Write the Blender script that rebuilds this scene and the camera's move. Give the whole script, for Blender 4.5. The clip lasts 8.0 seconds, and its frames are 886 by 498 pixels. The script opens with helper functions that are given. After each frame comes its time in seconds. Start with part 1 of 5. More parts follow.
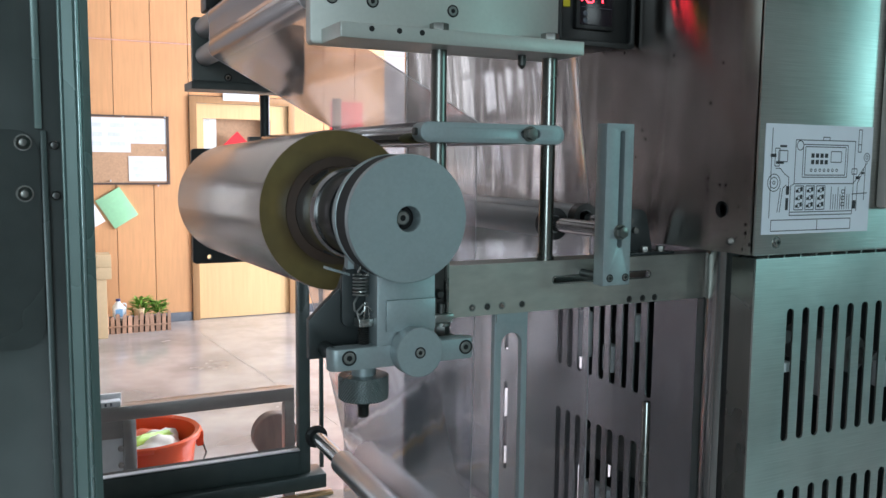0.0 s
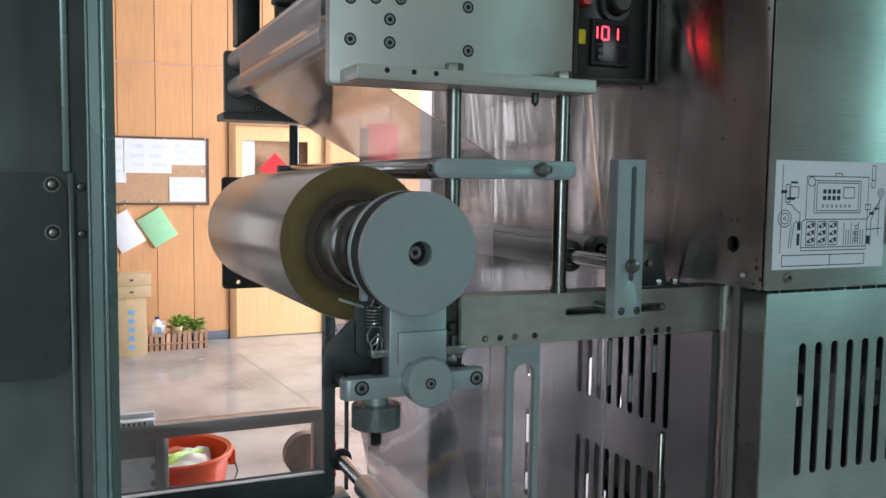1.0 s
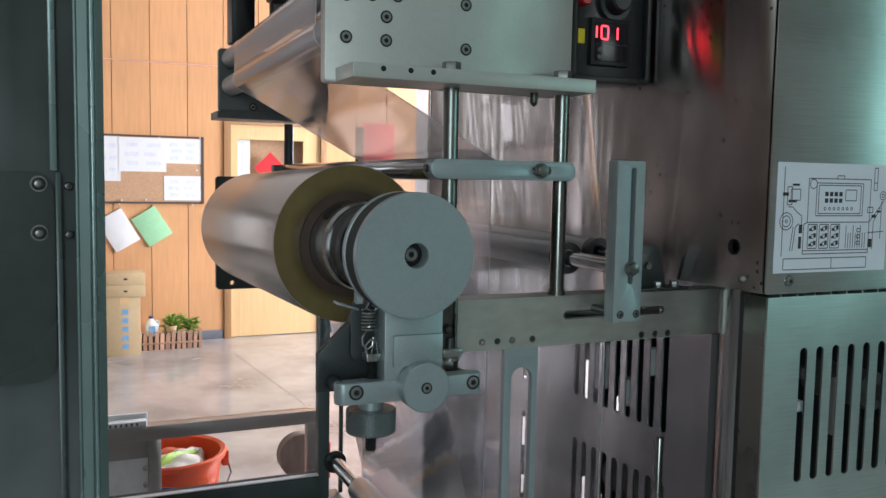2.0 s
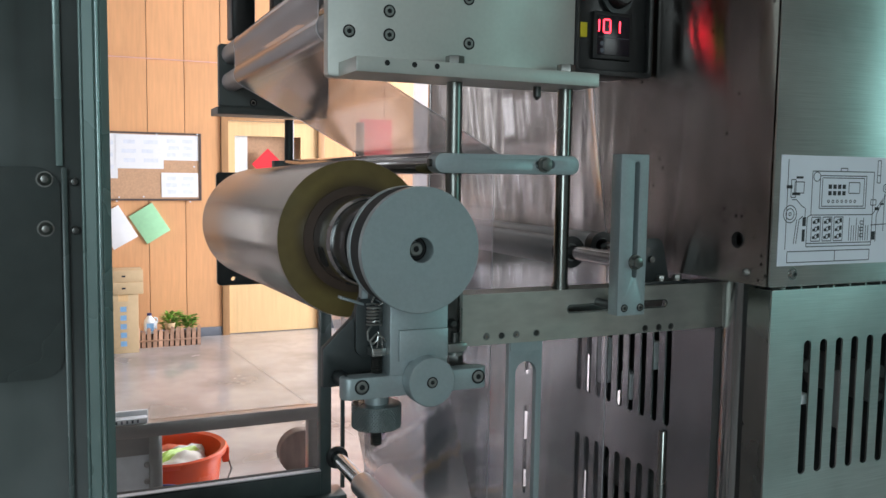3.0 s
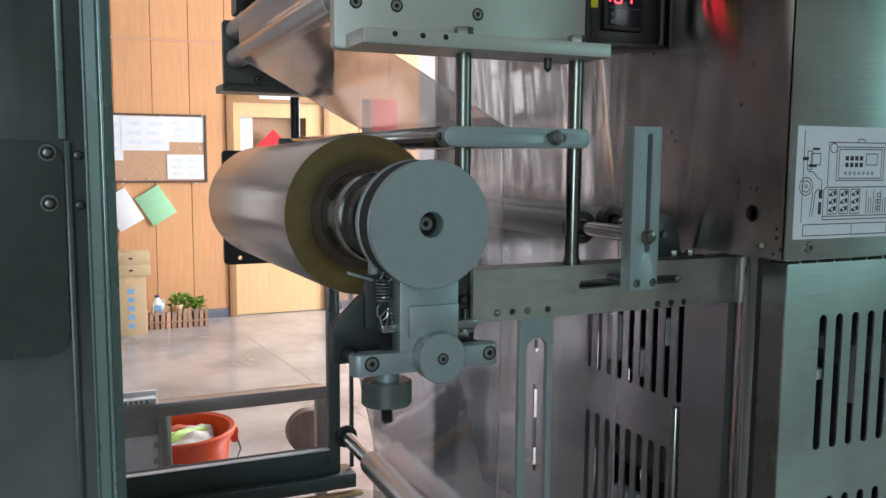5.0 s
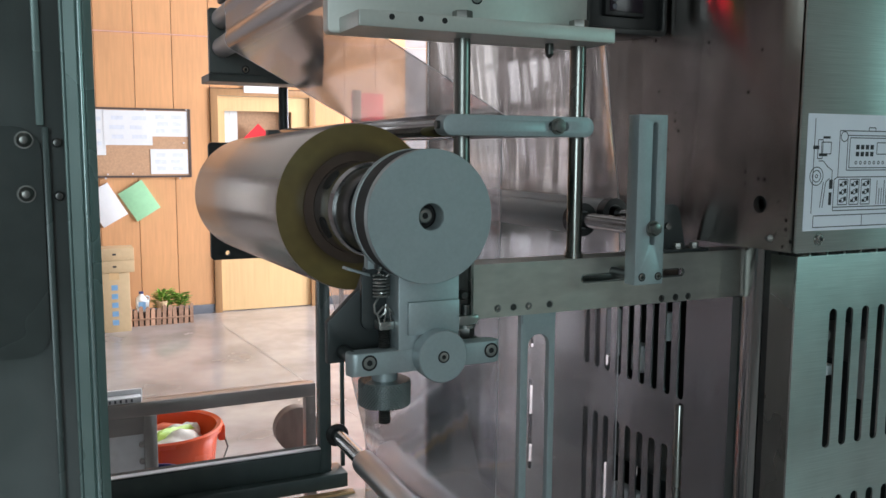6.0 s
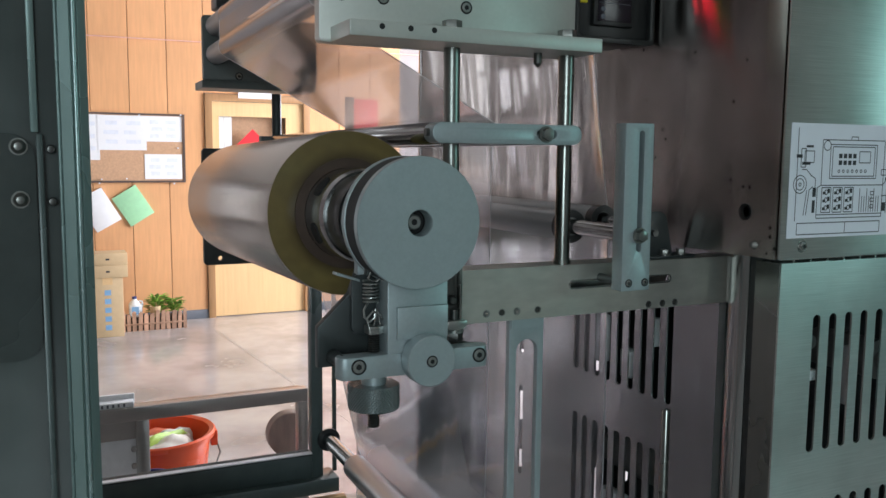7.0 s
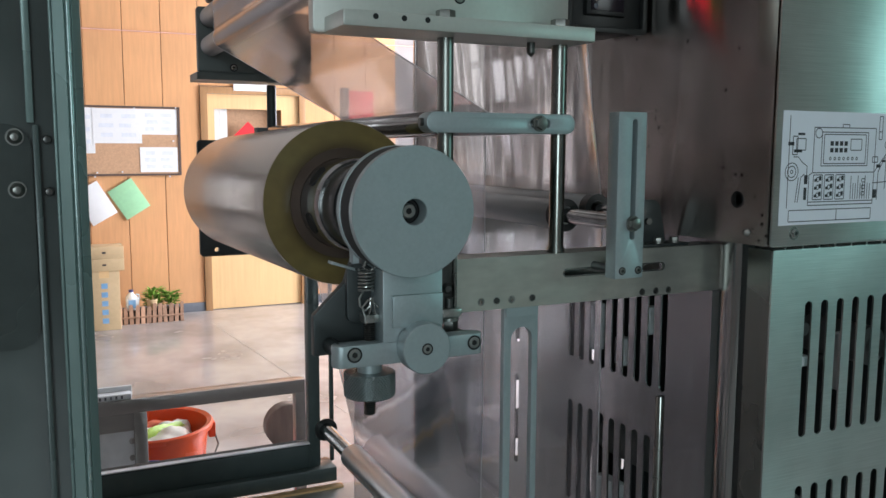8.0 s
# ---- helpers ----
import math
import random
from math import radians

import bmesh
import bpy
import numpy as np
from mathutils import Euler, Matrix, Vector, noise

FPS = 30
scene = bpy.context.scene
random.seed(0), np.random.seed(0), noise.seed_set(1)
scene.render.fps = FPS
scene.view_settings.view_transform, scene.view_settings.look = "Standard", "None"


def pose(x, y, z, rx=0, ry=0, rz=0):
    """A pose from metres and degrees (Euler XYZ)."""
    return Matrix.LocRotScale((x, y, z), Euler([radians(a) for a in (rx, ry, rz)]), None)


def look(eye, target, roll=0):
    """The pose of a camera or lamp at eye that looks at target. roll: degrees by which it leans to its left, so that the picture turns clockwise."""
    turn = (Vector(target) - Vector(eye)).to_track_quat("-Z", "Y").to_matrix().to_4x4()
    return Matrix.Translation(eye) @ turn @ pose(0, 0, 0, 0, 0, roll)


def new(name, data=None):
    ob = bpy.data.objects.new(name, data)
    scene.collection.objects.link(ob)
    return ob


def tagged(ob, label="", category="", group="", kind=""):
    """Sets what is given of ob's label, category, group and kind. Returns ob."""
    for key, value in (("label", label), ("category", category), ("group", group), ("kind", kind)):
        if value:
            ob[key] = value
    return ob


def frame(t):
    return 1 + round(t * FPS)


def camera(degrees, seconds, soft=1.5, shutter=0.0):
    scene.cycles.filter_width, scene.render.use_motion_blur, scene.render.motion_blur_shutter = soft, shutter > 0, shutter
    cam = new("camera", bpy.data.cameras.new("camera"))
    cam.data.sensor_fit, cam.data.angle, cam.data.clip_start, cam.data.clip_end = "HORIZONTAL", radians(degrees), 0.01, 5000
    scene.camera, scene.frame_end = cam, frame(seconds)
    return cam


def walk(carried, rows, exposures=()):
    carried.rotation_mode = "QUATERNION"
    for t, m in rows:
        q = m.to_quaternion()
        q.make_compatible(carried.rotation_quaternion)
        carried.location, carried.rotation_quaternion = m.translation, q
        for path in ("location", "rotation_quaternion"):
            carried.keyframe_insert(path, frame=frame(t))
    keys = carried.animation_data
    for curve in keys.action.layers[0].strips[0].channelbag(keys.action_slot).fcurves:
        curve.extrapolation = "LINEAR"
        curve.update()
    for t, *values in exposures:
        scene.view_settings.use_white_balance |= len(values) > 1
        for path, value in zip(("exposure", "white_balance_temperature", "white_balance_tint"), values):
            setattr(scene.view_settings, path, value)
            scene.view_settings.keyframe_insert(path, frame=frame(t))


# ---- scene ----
cam = camera(55.7, 8.0)
PATH = [
    (0, (0.007, 0.043, 1.539), (0.886, 1.827, 1.33), 0.6),
    (0.5, (0.018, 0.009, 1.555), (0.854, 1.817, 1.372), 0.7),
    (1, (0.023, 0.004, 1.56), (0.823, 1.83, 1.396), 0.8),
    (1.5, (0.029, 0.015, 1.561), (0.837, 1.837, 1.399), 1.1),
    (1.7, (0.030, 0.018, 1.561), (0.838, 1.840, 1.398), 1.1),
    (2.8, (0.022, 0.028, 1.560), (0.841, 1.845, 1.391), 0.9),
    (3, (0.021, 0.026, 1.559), (0.837, 1.844, 1.385), 0.8),
    (3.5, (0.024, 0.028, 1.559), (0.837, 1.846, 1.374), 0.6),
    (4, (0.025, 0.028, 1.556), (0.834, 1.847, 1.357), 0.6),
    (4.5, (0.025, 0.033, 1.554), (0.827, 1.852, 1.345), 0.5),
    (5, (0.023, 0.042, 1.55), (0.824, 1.861, 1.331), 0.4),
    (5.2, (0.024, 0.049, 1.548), (0.825, 1.868, 1.325), 0.4),
    (6.3, (0.026, 0.093, 1.543), (0.866, 1.893, 1.312), 0.3),
    (6.5, (0.027, 0.087, 1.544), (0.867, 1.889, 1.325), 0.3),
    (7, (0.025, 0.072, 1.545), (0.87, 1.872, 1.328), 0.5),
    (7.5, (0.026, 0.067, 1.543), (0.876, 1.863, 1.315), 0.3),
    (8, (0.024, 0.064, 1.542), (0.875, 1.858, 1.306), 0.2),
]
walk(cam, [(t, look(eye, target, roll)) for t, eye, target, roll in PATH],
     [(0.0, 0.22, 5950, 9), (0.6, 0.2, 5950, 9), (1.2, 0.05, 6250, 11), (8.0, 0.05, 6250, 11)])

# ---- light ----
world = bpy.data.worlds.new("world")
scene.world = world
world.use_nodes = True
wn = world.node_tree
sky = wn.nodes.new("ShaderNodeTexSky")
sky.sky_type, sky.sun_disc, sky.sun_elevation, sky.sun_rotation = "NISHITA", False, radians(40), radians(-70)
wn.nodes["Background"].inputs[1].default_value = 0.1
wn.links.new(sky.outputs[0], wn.nodes["Background"].inputs[0])


def window_light(name, eye, target, w, h, power, colour):
    """An area lamp in an unseen wall opening that stands in for light from outside."""
    d = bpy.data.lights.new(name, "AREA")
    d.shape, d.size, d.size_y, d.energy, d.color = "RECTANGLE", w, h, power, colour
    ob = new(name, d)
    ob.matrix_world = look(eye, target)
    return ob


# Unseen slit lamps, added for upright streaks on the steel and film.
window_light("streak_slit_light", (-3.6, 8.21, 1.6), (-2.6, 0.0, 1.5), 0.22, 2.4, 9, (0.97, 0.97, 1.0))
window_light("streak_slit_light", (-2.5, 8.21, 1.6), (-1.5, 0.0, 1.5), 0.18, 2.4, 3.5, (0.97, 0.97, 1.0))
window_light("daylight_right_far", (5.85, 5.6, 1.9), (0, 6.2, 1.3), 3.6, 2.2, 560, (0.95, 0.95, 1.0))
window_light("daylight_behind", (-2.3, -4.85, 2.0), (0.3, 1.5, 1.3), 2.2, 2.0, 90, (0.82, 0.98, 1.0))
# Unseen teal lamp, added to colour the reflections on the front panels.
window_light("teal_fill_right_near", (5.85, -3.5, 2.35), (0, -2.9, 2.0), 2.0, 1.0, 34, (0.48, 1.0, 0.92))


# ---- materials ----
def material(name, base=(0.5, 0.5, 0.5), rough=0.5, metal=0.0, var=0.08, scale=30.0, stretch=(1, 1, 1), bump=0.0, rvar=0.08,
             aniso=0.0, aniso_axis="Z", coat=0.0, emit=None, strength=0.0, spec=0.5, stain_sheen=0.0, stain_sheen_scale=4.0, stain_sheen_col=None, trans=0.0, random_tint=0.0, speck=0.0, wave=0.0):
    """Principled surface with fine grain and broad blotches (stains, painted reflections), both in object space."""
    m = bpy.data.materials.new(name)
    m.use_nodes = True
    t = m.node_tree
    b = t.nodes["Principled BSDF"]
    N, L = t.nodes.new, t.links.new
    co = N("ShaderNodeTexCoord")
    mp = N("ShaderNodeMapping")
    mp.inputs["Scale"].default_value = stretch
    L(co.outputs["Object"], mp.inputs[0])
    fine = N("ShaderNodeTexNoise")
    fine.inputs["Scale"].default_value, fine.inputs["Detail"].default_value = scale, 6
    L(mp.outputs[0], fine.inputs["Vector"])
    broad = N("ShaderNodeTexNoise")
    broad.inputs["Scale"].default_value, broad.inputs["Detail"].default_value = stain_sheen_scale, 4
    L(co.outputs["Object"], broad.inputs["Vector"])
    ramp = N("ShaderNodeMapRange")
    ramp.inputs["From Min"].default_value, ramp.inputs["From Max"].default_value = 0.25, 0.75
    ramp.inputs["To Min"].default_value, ramp.inputs["To Max"].default_value = 1 - var, 1 + var
    L(fine.outputs["Fac"], ramp.inputs["Value"])
    mul = N("ShaderNodeVectorMath")
    mul.operation = "SCALE"
    mul.inputs[0].default_value = base
    L(ramp.outputs[0], mul.inputs["Scale"])
    colour = mul.outputs[0]
    if random_tint:
        oi = N("ShaderNodeObjectInfo")
        rr = N("ShaderNodeMapRange")
        rr.inputs["To Min"].default_value, rr.inputs["To Max"].default_value = 1 - random_tint, 1 + random_tint
        L(oi.outputs["Random"], rr.inputs["Value"])
        m3 = N("ShaderNodeVectorMath")
        m3.operation = "SCALE"
        L(colour, m3.inputs[0])
        L(rr.outputs[0], m3.inputs["Scale"])
        colour = m3.outputs[0]
    if stain_sheen:
        sr = N("ShaderNodeMapRange")
        sr.interpolation_type = "SMOOTHERSTEP"
        sr.inputs["From Min"].default_value, sr.inputs["From Max"].default_value = 0.34, 0.74
        sr.inputs["To Min"].default_value, sr.inputs["To Max"].default_value = 0.0, stain_sheen
        L(broad.outputs["Fac"], sr.inputs["Value"])
        mix = N("ShaderNodeMix")
        mix.data_type = "RGBA"
        L(sr.outputs[0], mix.inputs["Factor"])
        L(colour, mix.inputs[6])
        mix.inputs[7].default_value = (*(stain_sheen_col or tuple(c * 0.5 for c in base)), 1)
        colour = mix.outputs[2]
    if speck:
        vo, sm = N("ShaderNodeTexVoronoi"), N("ShaderNodeMapRange")
        vo.inputs["Scale"].default_value = 70.0
        L(co.outputs["Object"], vo.inputs["Vector"])
        sm.inputs["From Min"].default_value, sm.inputs["From Max"].default_value = 0.14, 0.24
        sm.inputs["To Min"].default_value, sm.inputs["To Max"].default_value = speck, 0.0
        L(vo.outputs["Distance"], sm.inputs["Value"])
        wh, gt, pr = N("ShaderNodeTexNoise"), N("ShaderNodeMath"), N("ShaderNodeMath")
        wh.inputs["Scale"].default_value = 9.0
        L(co.outputs["Object"], wh.inputs["Vector"])
        gt.operation, gt.inputs[1].default_value = "GREATER_THAN", 0.56
        L(wh.outputs["Fac"], gt.inputs[0])
        pr.operation = "MULTIPLY"
        L(gt.outputs[0], pr.inputs[0])
        L(sm.outputs[0], pr.inputs[1])
        ms = N("ShaderNodeMix")
        ms.data_type = "RGBA"
        L(pr.outputs[0], ms.inputs["Factor"])
        L(colour, ms.inputs[6])
        ms.inputs[7].default_value = (0.05, 0.045, 0.04, 1)
        colour = ms.outputs[2]
    L(colour, b.inputs["Base Color"])
    rg = N("ShaderNodeMapRange")
    rg.interpolation_type = "SMOOTHERSTEP"
    rg.inputs["From Min"].default_value, rg.inputs["From Max"].default_value = 0.3, 0.7
    rg.inputs["To Min"].default_value, rg.inputs["To Max"].default_value = max(0.02, rough - rvar), min(1, rough + rvar)
    L(broad.outputs["Fac"], rg.inputs["Value"])
    L(rg.outputs[0], b.inputs["Roughness"])
    b.inputs["Metallic"].default_value = metal
    b.inputs["Specular IOR Level"].default_value = spec
    b.inputs["Coat Weight"].default_value = coat
    b.inputs["Transmission Weight"].default_value = trans
    if aniso:
        b.inputs["Anisotropic"].default_value, b.inputs["Anisotropic Rotation"].default_value = aniso, 0.25
        tg = N("ShaderNodeTangent")
        tg.direction_type, tg.axis = "RADIAL", aniso_axis
        L(tg.outputs[0], b.inputs["Tangent"])
    if bump:
        bp = N("ShaderNodeBump")
        bp.inputs["Strength"].default_value, bp.inputs["Distance"].default_value = bump, 0.002
        L(fine.outputs["Fac"], bp.inputs["Height"])
        L(bp.outputs[0], b.inputs["Normal"])
        if wave:
            # slow buckles of thin sheet, drawn out along the height
            wm, wz, wb = N("ShaderNodeMapping"), N("ShaderNodeTexNoise"), N("ShaderNodeBump")
            wm.inputs["Scale"].default_value = (1, 6.5, 0.7)
            L(co.outputs["Object"], wm.inputs[0])
            L(wm.outputs[0], wz.inputs["Vector"])
            wz.inputs["Scale"].default_value, wz.inputs["Detail"].default_value = 1.0, 3
            wb.inputs["Strength"].default_value, wb.inputs["Distance"].default_value = wave, 0.01
            L(wz.outputs["Fac"], wb.inputs["Height"])
            L(wb.outputs[0], bp.inputs["Normal"])
    if emit:
        b.inputs["Emission Color"].default_value = (*emit, 1)
        b.inputs["Emission Strength"].default_value = strength
    return m


M_BRUSHED = material("brushed_steel", (0.56, 0.58, 0.56), 0.29, 1.0, 0.14, 26, (0.5, 0.5, 30), 0.08, 0.0, aniso=0.7, stain_sheen=0.6, stain_sheen_scale=5)
M_PANEL = material("polished_steel", (0.64, 0.598, 0.562), 0.215, 1.0, 0.26, 14, (1, 1, 0.5), 0.02, 0.0, aniso=1.0, stain_sheen=0.5, stain_sheen_scale=5, speck=0.9, wave=0.4)
M_LOWPANEL = material("satin_steel", (0.60, 0.595, 0.60), 0.23, 1.0, 0.07, 40, (1, 1, 0.2), 0.02, 0.03, aniso=0.75, stain_sheen=0.3, stain_sheen_scale=4, wave=0.4)
M_CTRLDOOR = material("warm_grey_door", (0.42, 0.39, 0.36), 0.5, 0.4, 0.05, 60)
M_BEAM = material("ground_steel", (0.60, 0.60, 0.54), 0.36, 0.75, 0.12, 25, (1, 1, 3), 0.04, 0.08, stain_sheen=0.42, stain_sheen_scale=10)
M_CHROME = material("polished_shaft", (0.40, 0.41, 0.405), 0.15, 1.0, 0.06, 60, (1, 1, 0.2), 0.0, 0.05)
M_MANDREL = material("dull_mandrel_steel", (0.42, 0.42, 0.42), 0.22, 1.0, 0.1, 50, bump=0.02)
M_SHAFT = material("ground_shaft", (0.24, 0.25, 0.232), 0.25, 1.0, 0.06, 60, (1, 1, 0.2))
M_ALU = material("grey_anodised_aluminium", (0.38, 0.44, 0.45), 0.44, 0.5, 0.05, 220, bump=0.02, rvar=0.06, stain_sheen=0.15, stain_sheen_scale=14)
M_PLATE = material("satin_aluminium_plate", (0.56, 0.57, 0.53), 0.45, 0.6, 0.03, 180, bump=0.02, rvar=0.05, stain_sheen=0.1, stain_sheen_scale=10)
M_ALUROLL = material("aluminium_roller", (0.42, 0.43, 0.43), 0.42, 0.8, 0.04, 80, (1, 0.1, 1), 0.02)
M_LOWROLL = material("satin_lower_roller", (0.66, 0.67, 0.68), 0.36, 1.0, 0.04, 80, (1, 0.1, 1), 0.02)
# Shaded copy of the front plate's aluminium, with the shade in its colour.
M_SHADEPLATE = material("shade_grey_plate", (0.15, 0.17, 0.165), 0.45, 0.3, 0.08, 40)
# Blackened steel, also used to colour shade on rear and inner parts.
M_DARKPLATE = material("blackened_and_shaded_steel", (0.05, 0.058, 0.058), 0.45, 0.4, 0.12, 40, bump=0.03)
M_BLACK = material("black_plastic", (0.012, 0.013, 0.013), 0.35, 0.0, 0.2, 60)
M_BLACKSTEEL = material("black_oxide_screw", (0.09, 0.09, 0.085), 0.35, 0.8, 0.15, 80)
M_SCREW = material("zinc_screw", (0.38, 0.39, 0.37), 0.30, 0.9, 0.12, 90)
M_BOLT = material("dull_bolt_steel", (0.20, 0.20, 0.185), 0.36, 0.8, 0.2, 90)
# Near-black colour that stands in for shade inside holes and recesses.
M_RECESS_SHADE = material("recess_shade", (0.015, 0.015, 0.015), 0.8, 0.0, 0.1)
M_KNURL = material("knurled_steel", (0.22, 0.25, 0.25), 0.3, 0.8, 0.1, 120)
M_RUBBER = material("rubber_belt", (0.02, 0.022, 0.022), 0.7, 0.0, 0.15, 60)
M_FRAME = material("green_grey_painted_frame", (0.075, 0.10, 0.095), 0.32, 0.1, 0.1, 30, rvar=0.08)
M_FRAMELIGHT = material("green_grey_profile", (0.20, 0.275, 0.26), 0.3, 0.3, 0.08, 30, (1, 1, 0.1))
M_PROFILE = material("bright_profile_edge", (0.30, 0.38, 0.37), 0.25, 0.5, 0.08, 30, (1, 1, 0.1))
# Pale patches and upright streaks paint in the reflections on the acrylic.
M_SMOKED = material("smoked_acrylic", (0.05, 0.061, 0.058), 0.13, 0.0, 0.5, 7, (3, 3, 0.12), rvar=0.05, stain_sheen=0.95, stain_sheen_scale=3, stain_sheen_col=(0.15, 0.165, 0.162), spec=0.5)
# Hinge plate colour, darkened for a dark reflection on the door.
M_HINGE = material("hinge_plate_and_reflection", (0.050, 0.060, 0.057), 0.3, 0.2, 0.1, 40, spec=0.4)
M_ROLL = material("wound_film", (0.61, 0.56, 0.51), 0.22, 0.8, 0.06, 12, (0.5, 14, 0.5), 0.0, 0.03, aniso=0.85, aniso_axis="Y")
M_ROLLEND = material("film_roll_end", (0.178, 0.128, 0.043), 0.36, 0.0, 0.12, 60, bump=0.03, stain_sheen=0.25, stain_sheen_scale=9)


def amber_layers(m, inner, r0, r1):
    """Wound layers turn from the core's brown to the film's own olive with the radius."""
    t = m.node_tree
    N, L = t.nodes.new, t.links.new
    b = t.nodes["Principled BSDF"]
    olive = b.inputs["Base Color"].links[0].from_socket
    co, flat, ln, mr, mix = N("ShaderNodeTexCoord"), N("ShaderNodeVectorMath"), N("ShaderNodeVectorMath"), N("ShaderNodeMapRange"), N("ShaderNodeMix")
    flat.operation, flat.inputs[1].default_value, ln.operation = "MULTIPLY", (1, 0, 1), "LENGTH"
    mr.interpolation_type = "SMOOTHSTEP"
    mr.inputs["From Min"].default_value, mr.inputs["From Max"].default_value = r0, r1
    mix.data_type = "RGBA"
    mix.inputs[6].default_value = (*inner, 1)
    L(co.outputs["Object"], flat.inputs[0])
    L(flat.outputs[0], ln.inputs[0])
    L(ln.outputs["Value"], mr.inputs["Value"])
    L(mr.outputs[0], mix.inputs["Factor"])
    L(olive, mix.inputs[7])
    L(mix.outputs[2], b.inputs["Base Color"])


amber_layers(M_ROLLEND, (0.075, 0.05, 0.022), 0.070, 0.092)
M_CORE = material("cardboard_core", (0.06, 0.034, 0.022), 0.6, 0.0, 0.15, 40)
M_PAPER = material("white_paper", (0.74, 0.76, 0.82), 0.7, 0.0, 0.02, 30)
M_INK = material("black_ink", (0.03, 0.03, 0.035), 0.7, 0.0, 0.1)
M_WOOD = material("orange_wood_panel", (0.74, 0.39, 0.185), 0.38, 0.0, 0.08, 9, (5, 5, 0.35), 0.03, 0.06, random_tint=0.06, stain_sheen=0.15, stain_sheen_scale=2)
M_DOORWOOD = material("light_wood_door", (0.78, 0.52, 0.26), 0.38, 0.0, 0.07, 9, (6, 6, 0.3), 0.03, 0.06)
M_DOORFRAME = material("brown_wood_frame", (0.40, 0.22, 0.10), 0.4, 0.0, 0.1, 12, (5, 5, 0.3))
M_FLOOR = material("polished_concrete", (0.47, 0.44, 0.43), 0.19, 0.0, 0.10, 9, bump=0.02, rvar=0.09, stain_sheen=0.85, stain_sheen_scale=1.7, stain_sheen_col=(0.25, 0.225, 0.215))
M_JOINT = material("floor_joint_filler", (0.35, 0.325, 0.318), 0.4, 0.0, 0.3, 12)
M_SKIRT = material("grey_skirting", (0.12, 0.13, 0.15), 0.5)
M_PLASTER = material("plain_wall", (0.34, 0.31, 0.30), 0.8, 0.0, 0.05, 6)
M_WEST = material("brown_grey_wall", (0.21, 0.18, 0.172), 0.8, 0.0, 0.08, 5)
M_CEIL = material("ceiling_paint", (0.7, 0.7, 0.68), 0.85)
M_CORK = material("brown_board", (0.56, 0.34, 0.20), 0.7, 0.0, 0.12, 60)
M_BOARDFRAME = material("dark_board_frame", (0.10, 0.07, 0.06), 0.5)
M_WHITE = material("white_sheet", (0.82, 0.83, 0.84), 0.7, 0.0, 0.02)
M_GREEN = material("green_folder", (0.38, 0.72, 0.42), 0.5, 0.0, 0.05)
M_CARD = material("corrugated_card", (0.58, 0.42, 0.24), 0.75, 0.0, 0.06, 30)
M_BLUE = material("blue_print", (0.22, 0.42, 0.66), 0.6)
M_LEAF = material("leaf_green", (0.23, 0.42, 0.07), 0.45, 0.0, 0.3, 12, random_tint=0.35)
M_PICKET = material("picket_wood", (0.50, 0.30, 0.20), 0.7, 0.0, 0.25, 20, random_tint=0.3)
M_SOIL = material("soil", (0.05, 0.035, 0.025), 0.9, 0.0, 0.3, 60)
M_JUG = material("white_plastic", (0.75, 0.78, 0.8), 0.35)
M_ORANGE = material("orange_plastic", (0.80, 0.10, 0.025), 0.3, 0.0, 0.05, 20)
M_BAG = material("white_plastic_bag", (0.78, 0.76, 0.68), 0.4, 0.0, 0.1, 15, bump=0.3)
M_BAGGREEN = material("green_plastic_bag", (0.45, 0.68, 0.12), 0.4, 0.0, 0.1, 15)
M_ORANGEBAG = material("orange_bag", (0.75, 0.16, 0.08), 0.4, 0.0, 0.1, 15)
M_TABLE = material("table_steel", (0.40, 0.37, 0.35), 0.4, 0.8, 0.08, 30, (0.2, 1, 1))
M_GREYPANEL = material("grey_sheet", (0.76, 0.77, 0.78), 0.5, 0.2)
M_DARKWOOD = material("dark_roll_end", (0.19, 0.15, 0.13), 0.6, 0.0, 0.35, 18, (1, 1, 0.25))
M_RED = material("red_paper", (0.72, 0.02, 0.03), 0.5)
M_YELLOW = material("yellow_label", (0.65, 0.55, 0.02), 0.5)
M_LED = material("red_led", (0.3, 0.0, 0.0), 0.5, emit=(1.0, 0.03, 0.05), strength=7.0)
M_REDLENS = material("red_lens", (0.35, 0.01, 0.01), 0.2)
M_DISPLAY = material("display_window", (0.012, 0.008, 0.014), 0.12)
M_MOTOR = material("motor_grey", (0.22, 0.22, 0.21), 0.45, 0.4)
M_PRINT = material("pale_blue_print", (0.73, 0.765, 0.83), 0.7)
M_NAVY = material("navy_plastic", (0.03, 0.04, 0.16), 0.4)
M_PINK = material("pink_cord", (0.75, 0.45, 0.36), 0.6)


